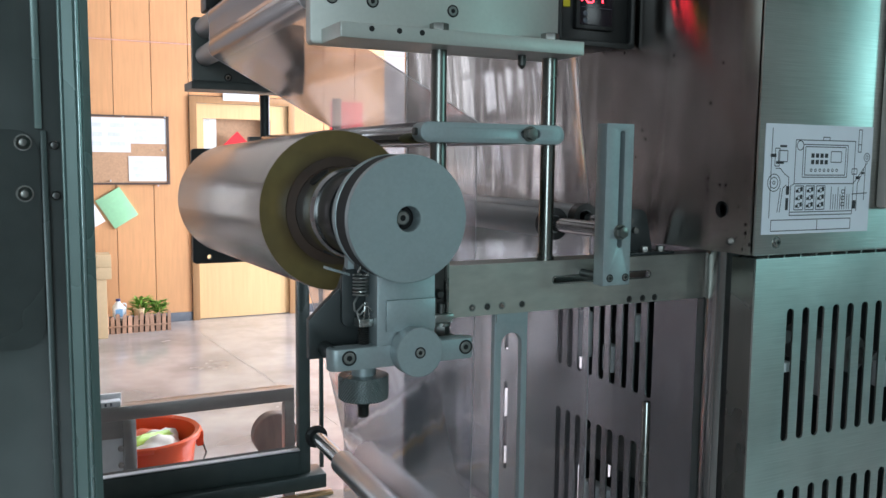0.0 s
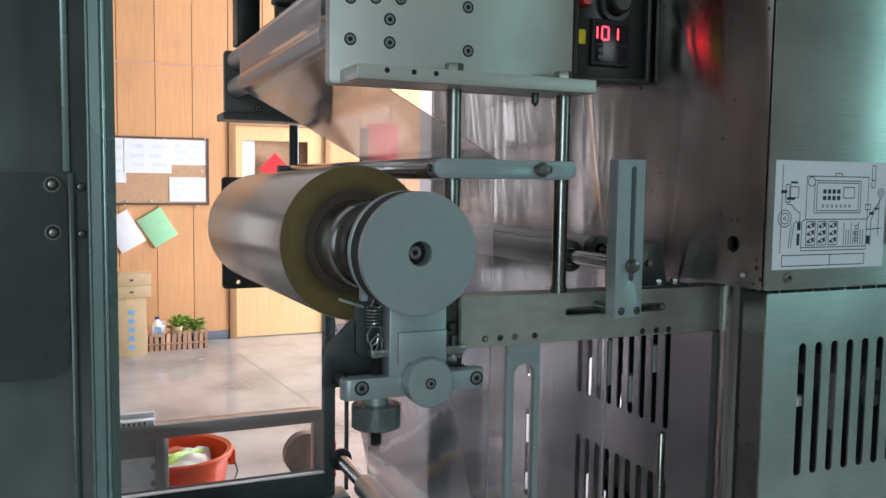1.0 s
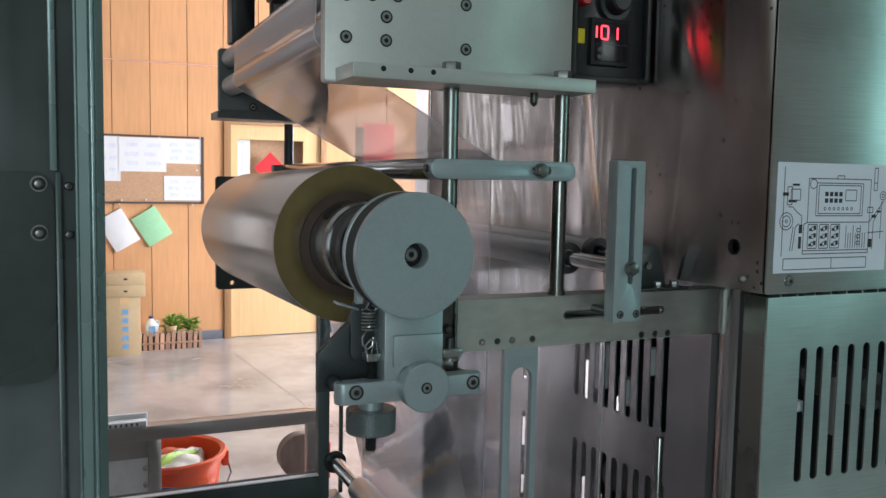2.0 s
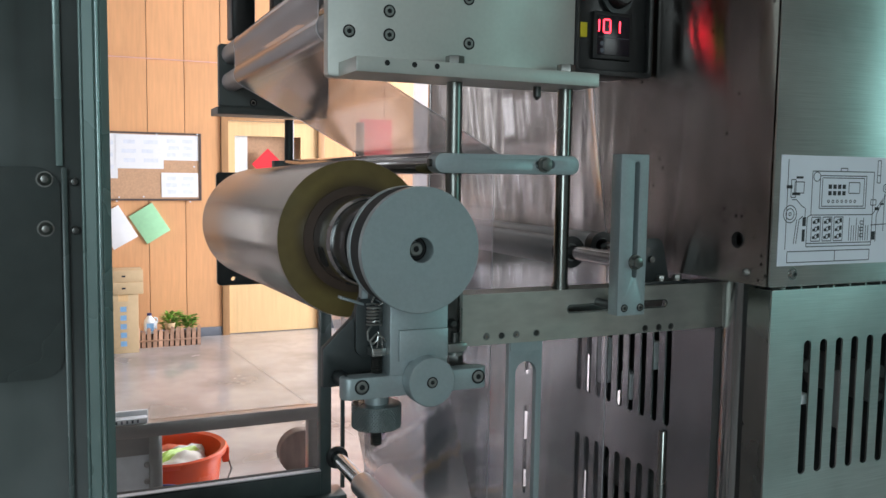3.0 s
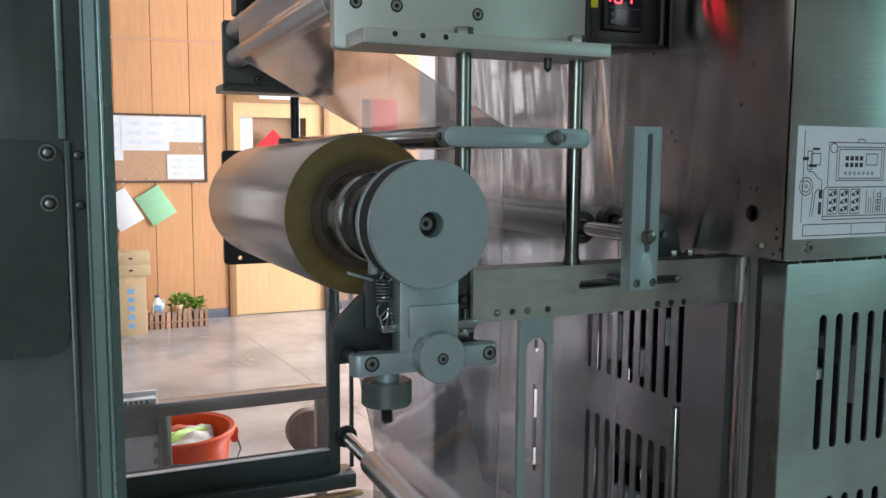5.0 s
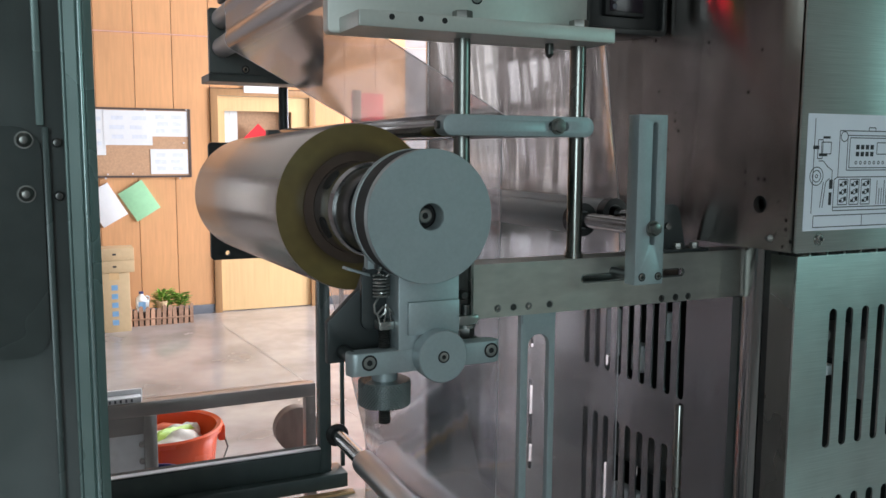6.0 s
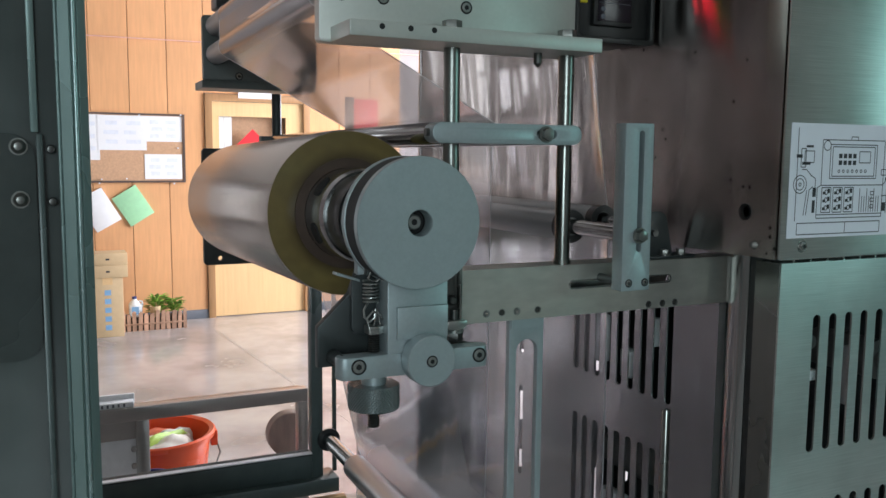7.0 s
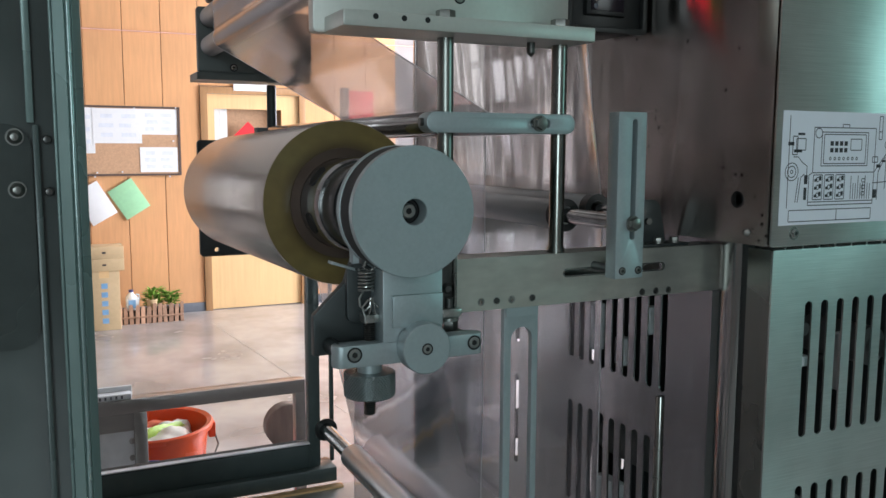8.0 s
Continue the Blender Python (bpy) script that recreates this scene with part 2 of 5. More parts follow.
def see_through(name, tint, gloss, rough, colour, haze=0.0, wave=0.25, fall=4.0):
    """Clear sheet: mostly see-through, with a milky share and a share of glossy reflection."""
    m = bpy.data.materials.new(name)
    m.use_nodes = True
    t = m.node_tree
    t.nodes.remove(t.nodes["Principled BSDF"])
    N, L = t.nodes.new, t.links.new
    tr, gl, mx = N("ShaderNodeBsdfTransparent"), N("ShaderNodeBsdfGlossy"), N("ShaderNodeMixShader")
    tr.inputs[0].default_value, gl.inputs[0].default_value = (*tint, 1), (*colour, 1)
    gl.inputs["Roughness"].default_value = rough
    df, tl, mh, mb = N("ShaderNodeBsdfDiffuse"), N("ShaderNodeBsdfTranslucent"), N("ShaderNodeMixShader"), N("ShaderNodeMixShader")
    df.inputs[0].default_value = tl.inputs[0].default_value = (0.76, 0.77, 0.81, 1)
    mh.inputs[0].default_value, mb.inputs[0].default_value = 0.5, haze
    L(df.outputs[0], mh.inputs[1])
    L(tl.outputs[0], mh.inputs[2])
    L(tr.outputs[0], mb.inputs[1])
    L(mh.outputs[0], mb.inputs[2])
    lw, fr = N("ShaderNodeLayerWeight"), N("ShaderNodeMath")
    lw.inputs["Blend"].default_value = 0.5
    fr.operation, fr.inputs[1].default_value = "POWER", fall
    L(lw.outputs["Facing"], fr.inputs[0])
    mr = N("ShaderNodeMapRange")
    mr.inputs["To Min"].default_value, mr.inputs["To Max"].default_value = gloss, 1.0
    L(fr.outputs[0], mr.inputs["Value"])
    L(mr.outputs[0], mx.inputs[0])
    L(mb.outputs[0], mx.inputs[1])
    L(gl.outputs[0], mx.inputs[2])
    nz = N("ShaderNodeTexNoise")
    nz.inputs["Scale"].default_value = 7.0
    co, mp = N("ShaderNodeTexCoord"), N("ShaderNodeMapping")
    mp.inputs["Scale"].default_value = (1, 1, 0.3)
    L(co.outputs["Object"], mp.inputs[0])
    L(mp.outputs[0], nz.inputs["Vector"])
    bp = N("ShaderNodeBump")
    bp.inputs["Strength"].default_value, bp.inputs["Distance"].default_value = wave, 0.02
    L(nz.outputs["Fac"], bp.inputs["Height"])
    L(bp.outputs[0], gl.inputs["Normal"])
    L(mx.outputs[0], t.nodes["Material Output"].inputs[0])
    return m


# One clear film in three copies; haze and gloss imitate light on each web.
M_FILM_HAZED = see_through("hazed_film", (0.86, 0.84, 0.85), 0.05, 0.14, (0.90, 0.88, 0.89), 0.46, 0.05, 2.3)
M_FILM_PLEATHAZE = see_through("low_haze_film_pleated", (0.95, 0.94, 0.95), 0.04, 0.12, (0.95, 0.93, 0.94), 0.08, 0.03, 2.4)
M_FILM_LOWHAZE = see_through("low_haze_film", (0.90, 0.90, 0.92), 0.05, 0.12, (0.92, 0.93, 0.97), 0.08, 0.16, 2.0)
# Pale, hazy colour for the line of light along film edges.
M_FILMEDGE = see_through("film_edge", (0.95, 0.95, 0.95), 0.2, 0.3, (1.0, 0.98, 0.98), 0.6, 0.0)
M_GLASS = see_through("clear_pane", (0.99, 0.995, 0.995), 0.0, 0.03, (0.9, 0.95, 0.95), 0.0, 0.02)


# ---- mesh helpers ----
def thing(name, base, label, category, group="", kind=""):
    ob = new(name)
    ob.empty_display_size = 0.02
    ob.location = base
    return tagged(ob, label, category, group, kind)


def base_of(ob):
    b = Vector((0, 0, 0))
    while ob:
        b += ob.location
        ob = ob.parent
    return b


def part(name, bm, mat, parent=None, label="", smooth=35):
    """Link a bmesh given in world space as one mesh, under a thing or part."""
    me = bpy.data.meshes.new(name)
    if parent:
        bmesh.ops.translate(bm, verts=bm.verts, vec=-base_of(parent))
    bm.normal_update()
    bm.to_mesh(me)
    bm.free()
    me.materials.append(mat)
    me.polygons.foreach_set("use_smooth", [True] * len(me.polygons))
    me.set_sharp_from_angle(angle=radians(smooth))
    ob = new(name, me)
    if parent:
        ob.parent = parent
    if label:
        tagged(ob, label)
    return ob


def single(name, bm, mat, label, category, group="", kind="", smooth=35):
    """A top-level thing of one mesh, with its origin at its base."""
    xs = [v.co for v in bm.verts]
    lo = Vector((min(c.x for c in xs), min(c.y for c in xs), min(c.z for c in xs)))
    hi = Vector((max(c.x for c in xs), max(c.y for c in xs), max(c.z for c in xs)))
    base = Vector(((lo.x + hi.x) / 2, (lo.y + hi.y) / 2, lo.z))
    bmesh.ops.translate(bm, verts=bm.verts, vec=-base)
    ob = part(name, bm, mat, None, "", smooth)
    ob.location = base
    return tagged(ob, label, category, group, kind)


def box(x0, x1, y0, y1, z0, z1, bev=0.0, seg=2):
    bm = bmesh.new()
    bmesh.ops.create_cube(bm, size=1)
    for v in bm.verts:
        v.co = Vector(((x0 + x1) / 2 + v.co.x * (x1 - x0), (y0 + y1) / 2 + v.co.y * (y1 - y0), (z0 + z1) / 2 + v.co.z * (z1 - z0)))
    if bev:
        bmesh.ops.bevel(bm, geom=bm.edges[:], offset=bev, segments=seg, affect="EDGES", profile=0.5)
    return bm


def merge(*bms):
    """Join several bmeshes into one."""
    out = bmesh.new()
    for b in bms:
        me = bpy.data.meshes.new("t")
        b.to_mesh(me)
        b.free()
        out.from_mesh(me)
        bpy.data.meshes.remove(me)
    return out


def rod(p, q, r, r2=None, n=24, bev=0.0):
    p, q = Vector(p), Vector(q)
    bm = bmesh.new()
    d = q - p
    bmesh.ops.create_cone(bm, cap_ends=True, segments=n, radius1=r, radius2=r if r2 is None else r2, depth=d.length)
    if bev:
        ends = [e for e in bm.edges if abs(e.verts[0].co.z - e.verts[1].co.z) < 1e-6]
        bmesh.ops.bevel(bm, geom=ends, offset=bev, segments=2, affect="EDGES", profile=0.5)
    m = Matrix.Translation((p + q) / 2) @ d.to_track_quat("Z", "Y").to_matrix().to_4x4()
    bmesh.ops.transform(bm, matrix=m, verts=bm.verts)
    return bm


def lathe(profile, n=64, origin=(0, 0, 0), axis="y"):
    """Revolve (radius, along) pairs round an axis through origin; the profile may close on itself."""
    bm = bmesh.new()
    rings = []
    for r, a in profile:
        ring = []
        for i in range(n):
            t = 2 * math.pi * i / n
            c, s = r * math.cos(t), r * math.sin(t)
            co = (c, a, s) if axis == "y" else ((c, s, a) if axis == "z" else (a, c, s))
            ring.append(bm.verts.new(Vector(origin) + Vector(co)))
        rings.append(ring)
    for ra, rb in zip(rings, rings[1:]):
        for i in range(n):
            bm.faces.new((ra[i], ra[(i + 1) % n], rb[(i + 1) % n], rb[i]))
    bmesh.ops.remove_doubles(bm, verts=bm.verts, dist=1e-6)
    bmesh.ops.recalc_face_normals(bm, faces=bm.faces)
    return bm


def rrect(x0, y0, x1, y1, r=0.0, n=5):
    if r <= 0:
        return [(x0, y0), (x1, y0), (x1, y1), (x0, y1)]
    pts = []
    for cx, cy, a in ((x1 - r, y0 + r, -90), (x1 - r, y1 - r, 0), (x0 + r, y1 - r, 90), (x0 + r, y0 + r, 180)):
        for i in range(n + 1):
            t = radians(a + 90 * i / n)
            pts.append((cx + r * math.cos(t), cy + r * math.sin(t)))
    return pts


def circle(cx, cy, r, n=28):
    return [(cx + r * math.cos(2 * math.pi * i / n), cy + r * math.sin(2 * math.pi * i / n)) for i in range(n)]


def plate(outline, holes, a0, a1, plane="y", bev=0.0):
    """A flat plate with real holes: outline and holes as (x, z) for plane y, (y, z) for plane x, (x, y) for plane z; from a0 to a1 across."""
    cu = bpy.data.curves.new("outline", "CURVE")
    cu.dimensions, cu.fill_mode = "2D", "BOTH"
    cu.extrude = abs(a1 - a0) / 2 - bev
    cu.bevel_depth, cu.bevel_resolution, cu.offset = bev, 1, -bev
    for loop in [outline, *holes]:
        s = cu.splines.new("POLY")
        s.points.add(len(loop) - 1)
        for p, (u, v) in zip(s.points, loop):
            p.co = (u, v, 0, 1)
        s.use_cyclic_u = True
    ob = bpy.data.objects.new("outline", cu)
    me = bpy.data.meshes.new_from_object(ob)
    bm = bmesh.new()
    bm.from_mesh(me)
    bpy.data.objects.remove(ob)
    bpy.data.curves.remove(cu)
    bpy.data.meshes.remove(me)
    mid = (a0 + a1) / 2
    for v in bm.verts:
        u, w, k = v.co
        v.co = Vector((u, mid - k, w)) if plane == "y" else (Vector((mid + k, u, w)) if plane == "x" else Vector((u, w, mid + k)))
    bmesh.ops.remove_doubles(bm, verts=bm.verts, dist=1e-6)
    bmesh.ops.recalc_face_normals(bm, faces=bm.faces)
    return bm


def tube(points, r, n=8):
    """A round wire through points."""
    pts = [Vector(p) for p in points]
    bm = bmesh.new()
    rings = []
    for i, p in enumerate(pts):
        d = (pts[min(i + 1, len(pts) - 1)] - pts[max(i - 1, 0)]).normalized()
        u = d.orthogonal().normalized() if i == 0 else (u - d * u.dot(d)).normalized()
        w = d.cross(u)
        rings.append([bm.verts.new(p + r * (math.cos(2 * math.pi * k / n) * u + math.sin(2 * math.pi * k / n) * w)) for k in range(n)])
    for a, b in zip(rings, rings[1:]):
        for k in range(n):
            bm.faces.new((a[k], a[(k + 1) % n], b[(k + 1) % n], b[k]))
    bm.faces.new(rings[0][::-1])
    bm.faces.new(rings[-1])
    return bm


def socket_screw(parent, x, y, z, r=0.0062, name="socket_screw", ring=True):
    """Socket head in a counterbore: bright head, dark ring and hexagon recess painted as shade, facing -y."""
    if ring:
        part("counterbore", lathe([(r * 1.02, y - 0.0006), (r * 1.32, y - 0.0006), (r * 1.32, y + 0.001), (r * 1.02, y + 0.001)], 28, (x, 0, z)), M_RECESS_SHADE, parent)
    s = part(name, lathe([(r * 0.5, y + 0.001), (r * 0.52, y - 0.0014), (r * 0.86, y - 0.0014), (r, y - 0.0006), (r, y + 0.002)], 28, (x, 0, z)), M_SCREW, parent)
    part("hexagon_recess", rod((x, y - 0.0007, z), (x, y + 0.002, z), r * 0.53, n=6), M_RECESS_SHADE, s)
    return s


def hex_bolt(parent, p, d, r, h, washer=True):
    """Hexagon head that points along d, with a washer under it."""
    p, d = Vector(p), Vector(d)
    b = part("hexagon_bolt", merge(rod(p, p + d * h, r, n=6, bev=0.0006)), M_BOLT, parent)
    if washer:
        part("washer", rod(p - d * 0.0005, p + d * 0.0018, r * 1.25, n=28), M_BOLT, b)
    return b


# ---- hall ----
Y_WALL = 8.18
single("floor", box(-4, 6, -5, Y_WALL + 0.2, -0.1, 0, 0), M_FLOOR, "polished grey concrete hall floor with stains", "floor", kind="structure")
single("ceiling", box(-4, 6, -5, Y_WALL + 0.2, 3.6, 3.7), M_CEIL, "plain painted hall ceiling", "ceiling", kind="structure")
W1 = plate(rrect(-5, 0, Y_WALL + 0.2, 3.6), [], -4.2, -4.0, "x")
# Unseen wall; its dark tone is set for the side panel's reflections.
single("wall_west", W1, M_WEST, "plain unseen wall, toned for the reflections in the steel", "wall", kind="structure")
W2 = plate(rrect(-5, 0, Y_WALL + 0.2, 3.6), [rrect(3.8, 0.8, 7.4, 3.0), rrect(-4.5, 1.75, -2.5, 2.95)], 6.0, 6.2, "x")
single("wall_east", W2, M_PLASTER, "plain painted wall with a window opening", "wall", kind="structure")
W3 = plate(rrect(-4.2, 0, 6.2, 3.6), [rrect(-3.4, 1.0, -1.2, 3.0)], -5.2, -5.0, "y")
single("wall_south", W3, M_PLASTER, "plain painted wall with a wide window opening", "wall", kind="structure")
DX = 1.382
wall_n = single("wall_north", plate(rrect(-4.2, 0, 6.2, 3.6), [rrect(DX - 0.02, 0.001, DX + 0.98, 2.07), rrect(-3.77, 0.4, -3.43, 2.8), rrect(-2.65, 0.4, -2.35, 2.8)], Y_WALL + 0.02, Y_WALL + 0.18, "y"), M_PLASTER, "wood panelled wall behind the machine", "wall", kind="structure")

JT = plate([(1.309, 7.56), (1.316, 7.56), (1.609, 4.2), (1.602, 4.2)], [], -0.0005, 0.0008, "z")
single("floor_joint", JT, M_JOINT, "thin dark joint line in the concrete floor", "floor joint", kind="structure")

# ---- machine: main cabinet ----
XP, YF = 0.87, 0.86
cab = thing("machine_cabinet", (1.2, 1.4, 0), "stainless steel packaging machine cabinet with slotted lower doors", "machine")
part("side_panel", plate(rrect(YF + 0.003, 1.417, 2.0, 2.4, 0.002), [circle(0.918, 1.476, 0.0105)], XP, XP + 0.003, "x"), M_PANEL, cab, "stained polished steel side panel")
part("hole_grommet", lathe([(0.0085, XP - 0.001), (0.0115, XP - 0.001), (0.0115, XP + 0.004), (0.0085, XP + 0.004)], 28, (0, 0.918, 1.476), "x"), M_BLACK, cab)
# Dark sheet that paints the shade behind the hole.
part("hole_backing", box(XP + 0.03, XP + 0.032, 0.90, 0.94, 1.45, 1.5), M_RECESS_SHADE, cab)
part("front_panel", plate(rrect(XP, 1.417, 1.60, 2.4, 0.003), [], YF - 0.003, YF, "y", 0.0006), M_BRUSHED, cab, "brushed steel upper front panel")
part("bottom_panel", box(XP + 0.004, 1.60, YF + 0.002, 2.0, 1.417, 1.42), M_LOWPANEL, cab)
# Inner back coloured dark for shade; openings added to show bright bits.
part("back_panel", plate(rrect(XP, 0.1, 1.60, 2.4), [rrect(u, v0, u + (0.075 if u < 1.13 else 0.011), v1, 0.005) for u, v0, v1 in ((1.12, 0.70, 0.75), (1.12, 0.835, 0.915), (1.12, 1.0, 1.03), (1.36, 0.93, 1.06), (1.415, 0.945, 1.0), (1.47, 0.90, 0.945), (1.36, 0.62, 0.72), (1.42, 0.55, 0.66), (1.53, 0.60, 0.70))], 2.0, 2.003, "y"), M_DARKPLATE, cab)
part("top_panel", box(XP, 1.60, YF, 2.0, 2.4, 2.403), M_LOWPANEL, cab)
# Dark colour stands for the shade inside the cabinet.
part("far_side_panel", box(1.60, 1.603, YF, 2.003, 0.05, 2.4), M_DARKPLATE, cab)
cd = part("control_door", box(1.104, 1.56, YF - 0.02, YF - 0.0035, 1.478, 2.3, 0.004), M_CTRLDOOR, cab, "raised brushed steel control door")
for p in ((0.8995, 1.433),):
    s = part("panel_screw", lathe([(0.0, XP - 0.006), (0.003, XP - 0.006), (0.005, XP - 0.002), (0.006, XP), (0.006, XP + 0.001)], 20, (0, *p), "x"), M_SCREW, cab)
scr = part("button_screw", lathe([(0.0028, YF - 0.0075), (0.0046, YF - 0.0075), (0.0058, YF - 0.006), (0.0062, YF - 0.0035), (0.0085, YF - 0.0035), (0.0085, YF - 0.0025)], 28, (0.91, 0, 1.434)), M_SCREW, cab)
part("hexagon_recess", rod((0.91, YF - 0.0072, 1.434), (0.91, YF - 0.002, 1.434), 0.003, n=6), M_RECESS_SHADE, scr)


def slots(us, w, v0, v1):
    return [rrect(u - w / 2, v0, u + w / 2, v1, w / 2 * 0.98) for u in us]


# lower front door with two rows of slots
US = [0.945 + 0.0304 * i for i in range(20)]
ld = part("lower_door", plate(rrect(0.8755, 0.15, 1.597, 1.4125, 0.002), slots(US, 0.0138, 1.152, 1.341) + slots(US, 0.0138, 0.892, 1.082), YF - 0.003, YF, "y"), M_BRUSHED, cab, "slotted brushed steel lower door")
# Darker than the door: near-black reflections put into the colour.
part("door_return", box(0.8755, 0.878, YF + 0.0005, YF + 0.040, 0.15, 1.4125), M_SHAFT, ld)
part("door_top_return", box(0.8785, 1.59, YF + 0.0005, YF + 0.028, 1.4095, 1.4125), M_BRUSHED, ld)
# Stile coloured black for the dark reflection in this gap.
part("door_stile", box(0.892, 0.908, YF + 0.045, YF + 0.065, 0.1, 1.416), M_DARKPLATE, cab)
# corner tube and slotted lower side
part("corner_tube", rod((0.9395, 0.975, 0.05), (0.9395, 0.975, 1.416), 0.0265, n=40), M_CHROME, cab, "polished round corner post")
part("rear_corner_tube", rod((0.93, 2.05, 0.05), (0.93, 2.05, 2.4), 0.045, n=40), M_CHROME, cab, "polished round corner post")
VS = [1.1462 + 0.0335 * i for i in range(9)] 
part("lower_side_panel", plate(rrect(1.015, 0.1, 2.0, 1.416), slots(VS, 0.0165, 1.1385, 1.341) + slots(VS, 0.0165, 0.85, 1.052) + slots((1.6225,), 0.0165, 0.85, 1.052) + slots((1.6225,), 0.0165, 1.122, 1.2), 0.945, 0.948, "x"), M_LOWPANEL, cab, "slotted satin steel lower side panel")
# Strip painted grey for the soft shade beside the corner tube.
part("edge_shade_strip", box(0.938, 0.945, 1.015, 1.03, 0.1, 1.33), M_SHADEPLATE, cab)
# Floor coloured dark for the cabinet's inner shade.
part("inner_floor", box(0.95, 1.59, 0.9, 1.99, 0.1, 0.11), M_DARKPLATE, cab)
# Invented motors and stands, added to catch glints behind the slots.
for k, (mx, my, mz, mr) in enumerate(((1.1, 1.15, 1.19, 0.035), (1.22, 1.2, 1.23, 0.03), (1.05, 1.33, 0.97, 0.04), (1.33, 1.1, 1.2, 0.035), (1.15, 1.1, 0.93, 0.03))):
    part("inner_motor", lathe([(0, my - 0.1), (mr * 0.4, my - 0.1), (mr * 0.4, my - 0.05), (mr, my - 0.05), (mr, my + 0.08), (0, my + 0.08)], 28, (mx, 0, mz)), M_MOTOR, cab)
    part("motor_stand", box(mx - 0.01, mx + 0.01, my - 0.02, my + 0.02, 0.11, mz - mr + 0.003), M_DARKPLATE, cab)
# White blocks added as bits of light behind the door slots.
for x0, x1, z0, z1 in ((0.955, 0.972, 1.245, 1.26), (1.036, 1.049, 1.20, 1.285), (1.165, 1.185, 1.2, 1.24), (1.0, 1.03, 0.9, 0.98)):
    part("slot_glint_block", box(x0, x1, YF + 0.012, YF + 0.03, z0, z1, 0.003), M_WHITE, cab)
# More white stand-ins for light, behind the side slots.
for y0, y1, z0, z1 in ((1.27, 1.30, 1.15, 1.2), (1.36, 1.385, 1.16, 1.25), (1.21, 1.225, 1.22, 1.27), (1.28, 1.35, 0.87, 0.92)):
    part("slot_glint_block", box(0.962, 0.985, y0, y1, z0, z1, 0.003), M_WHITE, cab)
for i in range(16):
    part("seam_clip", box(0.90 + 0.031 * i, 0.903 + 0.031 * i, YF + 0.001, YF + 0.02, 1.4126, 1.417), M_SCREW, cab)

# line drawing of the machine on paper
pap = thing("paper_drawing", (0.985, YF - 0.0035, 1.445), "white paper sheet with a black line drawing, taped to the cabinet", "paper")
PX, PY, PW, PH = 0.88, 1.445, 0.21, 0.148
part("sheet", box(PX, PX + PW, YF - 0.0042, YF - 0.0034, PY, PY + PH), M_PAPER, pap)


def ink(pts, w=0.0012):
    """Pen strokes on the sheet, in sheet units 0..1."""
    out = []
    for (u0, v0), (u1, v1) in zip(pts, pts[1:]):
        a = Vector((PX + u0 * PW, 0, PY + v0 * PH))
        b = Vector((PX + u1 * PW, 0, PY + v1 * PH))
        d = (b - a)
        n = Vector((-d.z, 0, d.x)).normalized() * w / 2
        bm = bmesh.new()
        y = YF - 0.00435
        f = bm.faces.new([bm.verts.new((c.x, y, c.z)) for c in (a - n, b - n, b + n, a + n)])
        out.append(bm)
    return out


def ink_rect(u0, v0, u1, v1):
    return ink([(u0, v0), (u1, v0), (u1, v1), (u0, v1), (u0, v0)])


def ink_circle(u, v, r, n=20):
    return ink([(u + r * math.cos(2 * math.pi * i / n), v + r * PW / PH * math.sin(2 * math.pi * i / n)) for i in range(n + 1)])


def filled(u0, v0, u1, v1):
    return ink([(u0, (v0 + v1) / 2), (u1, (v0 + v1) / 2)], (v1 - v0) * PH)


DR = ink_rect(0.08, 0.03, 0.82, 0.13) + ink([(0.5, 0.03), (0.5, 0.13)])
DR += ink_rect(0.27, 0.46, 0.83, 0.86) + ink_rect(0.34, 0.52, 0.76, 0.82) + ink_rect(0.36, 0.54, 0.74, 0.80) + ink_rect(0.60, 0.66, 0.70, 0.76)
DR += ink_rect(0.52, 0.86, 0.58, 0.89) + ink_circle(0.31, 0.81, 0.03) + ink_circle(0.09, 0.47, 0.055) + ink_circle(0.09, 0.47, 0.035) + ink_circle(0.09, 0.47, 0.01)
DR += ink([(0.06, 0.15), (0.06, 0.96)]) + ink_rect(0.24, 0.17, 0.83, 0.20) + ink([(0.24, 0.2), (0.24, 0.44), (0.27, 0.46)]) + ink([(0.83, 0.2), (0.83, 0.46), (0.96, 0.66)]) + ink([(0.87, 0.2), (0.87, 0.46), (0.93, 0.6)])
DR += ink_circle(0.95, 0.71, 0.028) + ink_circle(0.95, 0.71, 0.012) + ink_rect(0.81, 0.55, 0.86, 0.6) + ink_rect(0.12, 0.66, 0.2, 0.76) + ink_rect(0.09, 0.62, 0.13, 0.78)
DR += ink([(0.1, 0.6), (0.14, 0.6), (0.18, 0.55), (0.22, 0.52), (0.22, 0.42), (0.2, 0.4)]) + ink([(0.15, 0.2), (0.17, 0.42), (0.2, 0.45)]) + ink([(0.13, 0.2), (0.15, 0.42)])
DR += ink_rect(0.86, 0.76, 0.89, 0.97) + ink([(0.86, 0.83), (0.89, 0.83)]) + ink([(0.94, 0.3), (0.94, 0.66)]) + ink([(0.82, 0.36), (0.97, 0.37)])
for i in range(4):
    for j in range(2):
        DR += filled(0.415 + 0.042 * i, 0.70 - 0.06 * j, 0.445 + 0.042 * i, 0.74 - 0.06 * j)
for i in range(7):
    DR += ink_circle(0.42 + 0.04 * i, 0.585, 0.009, 8)
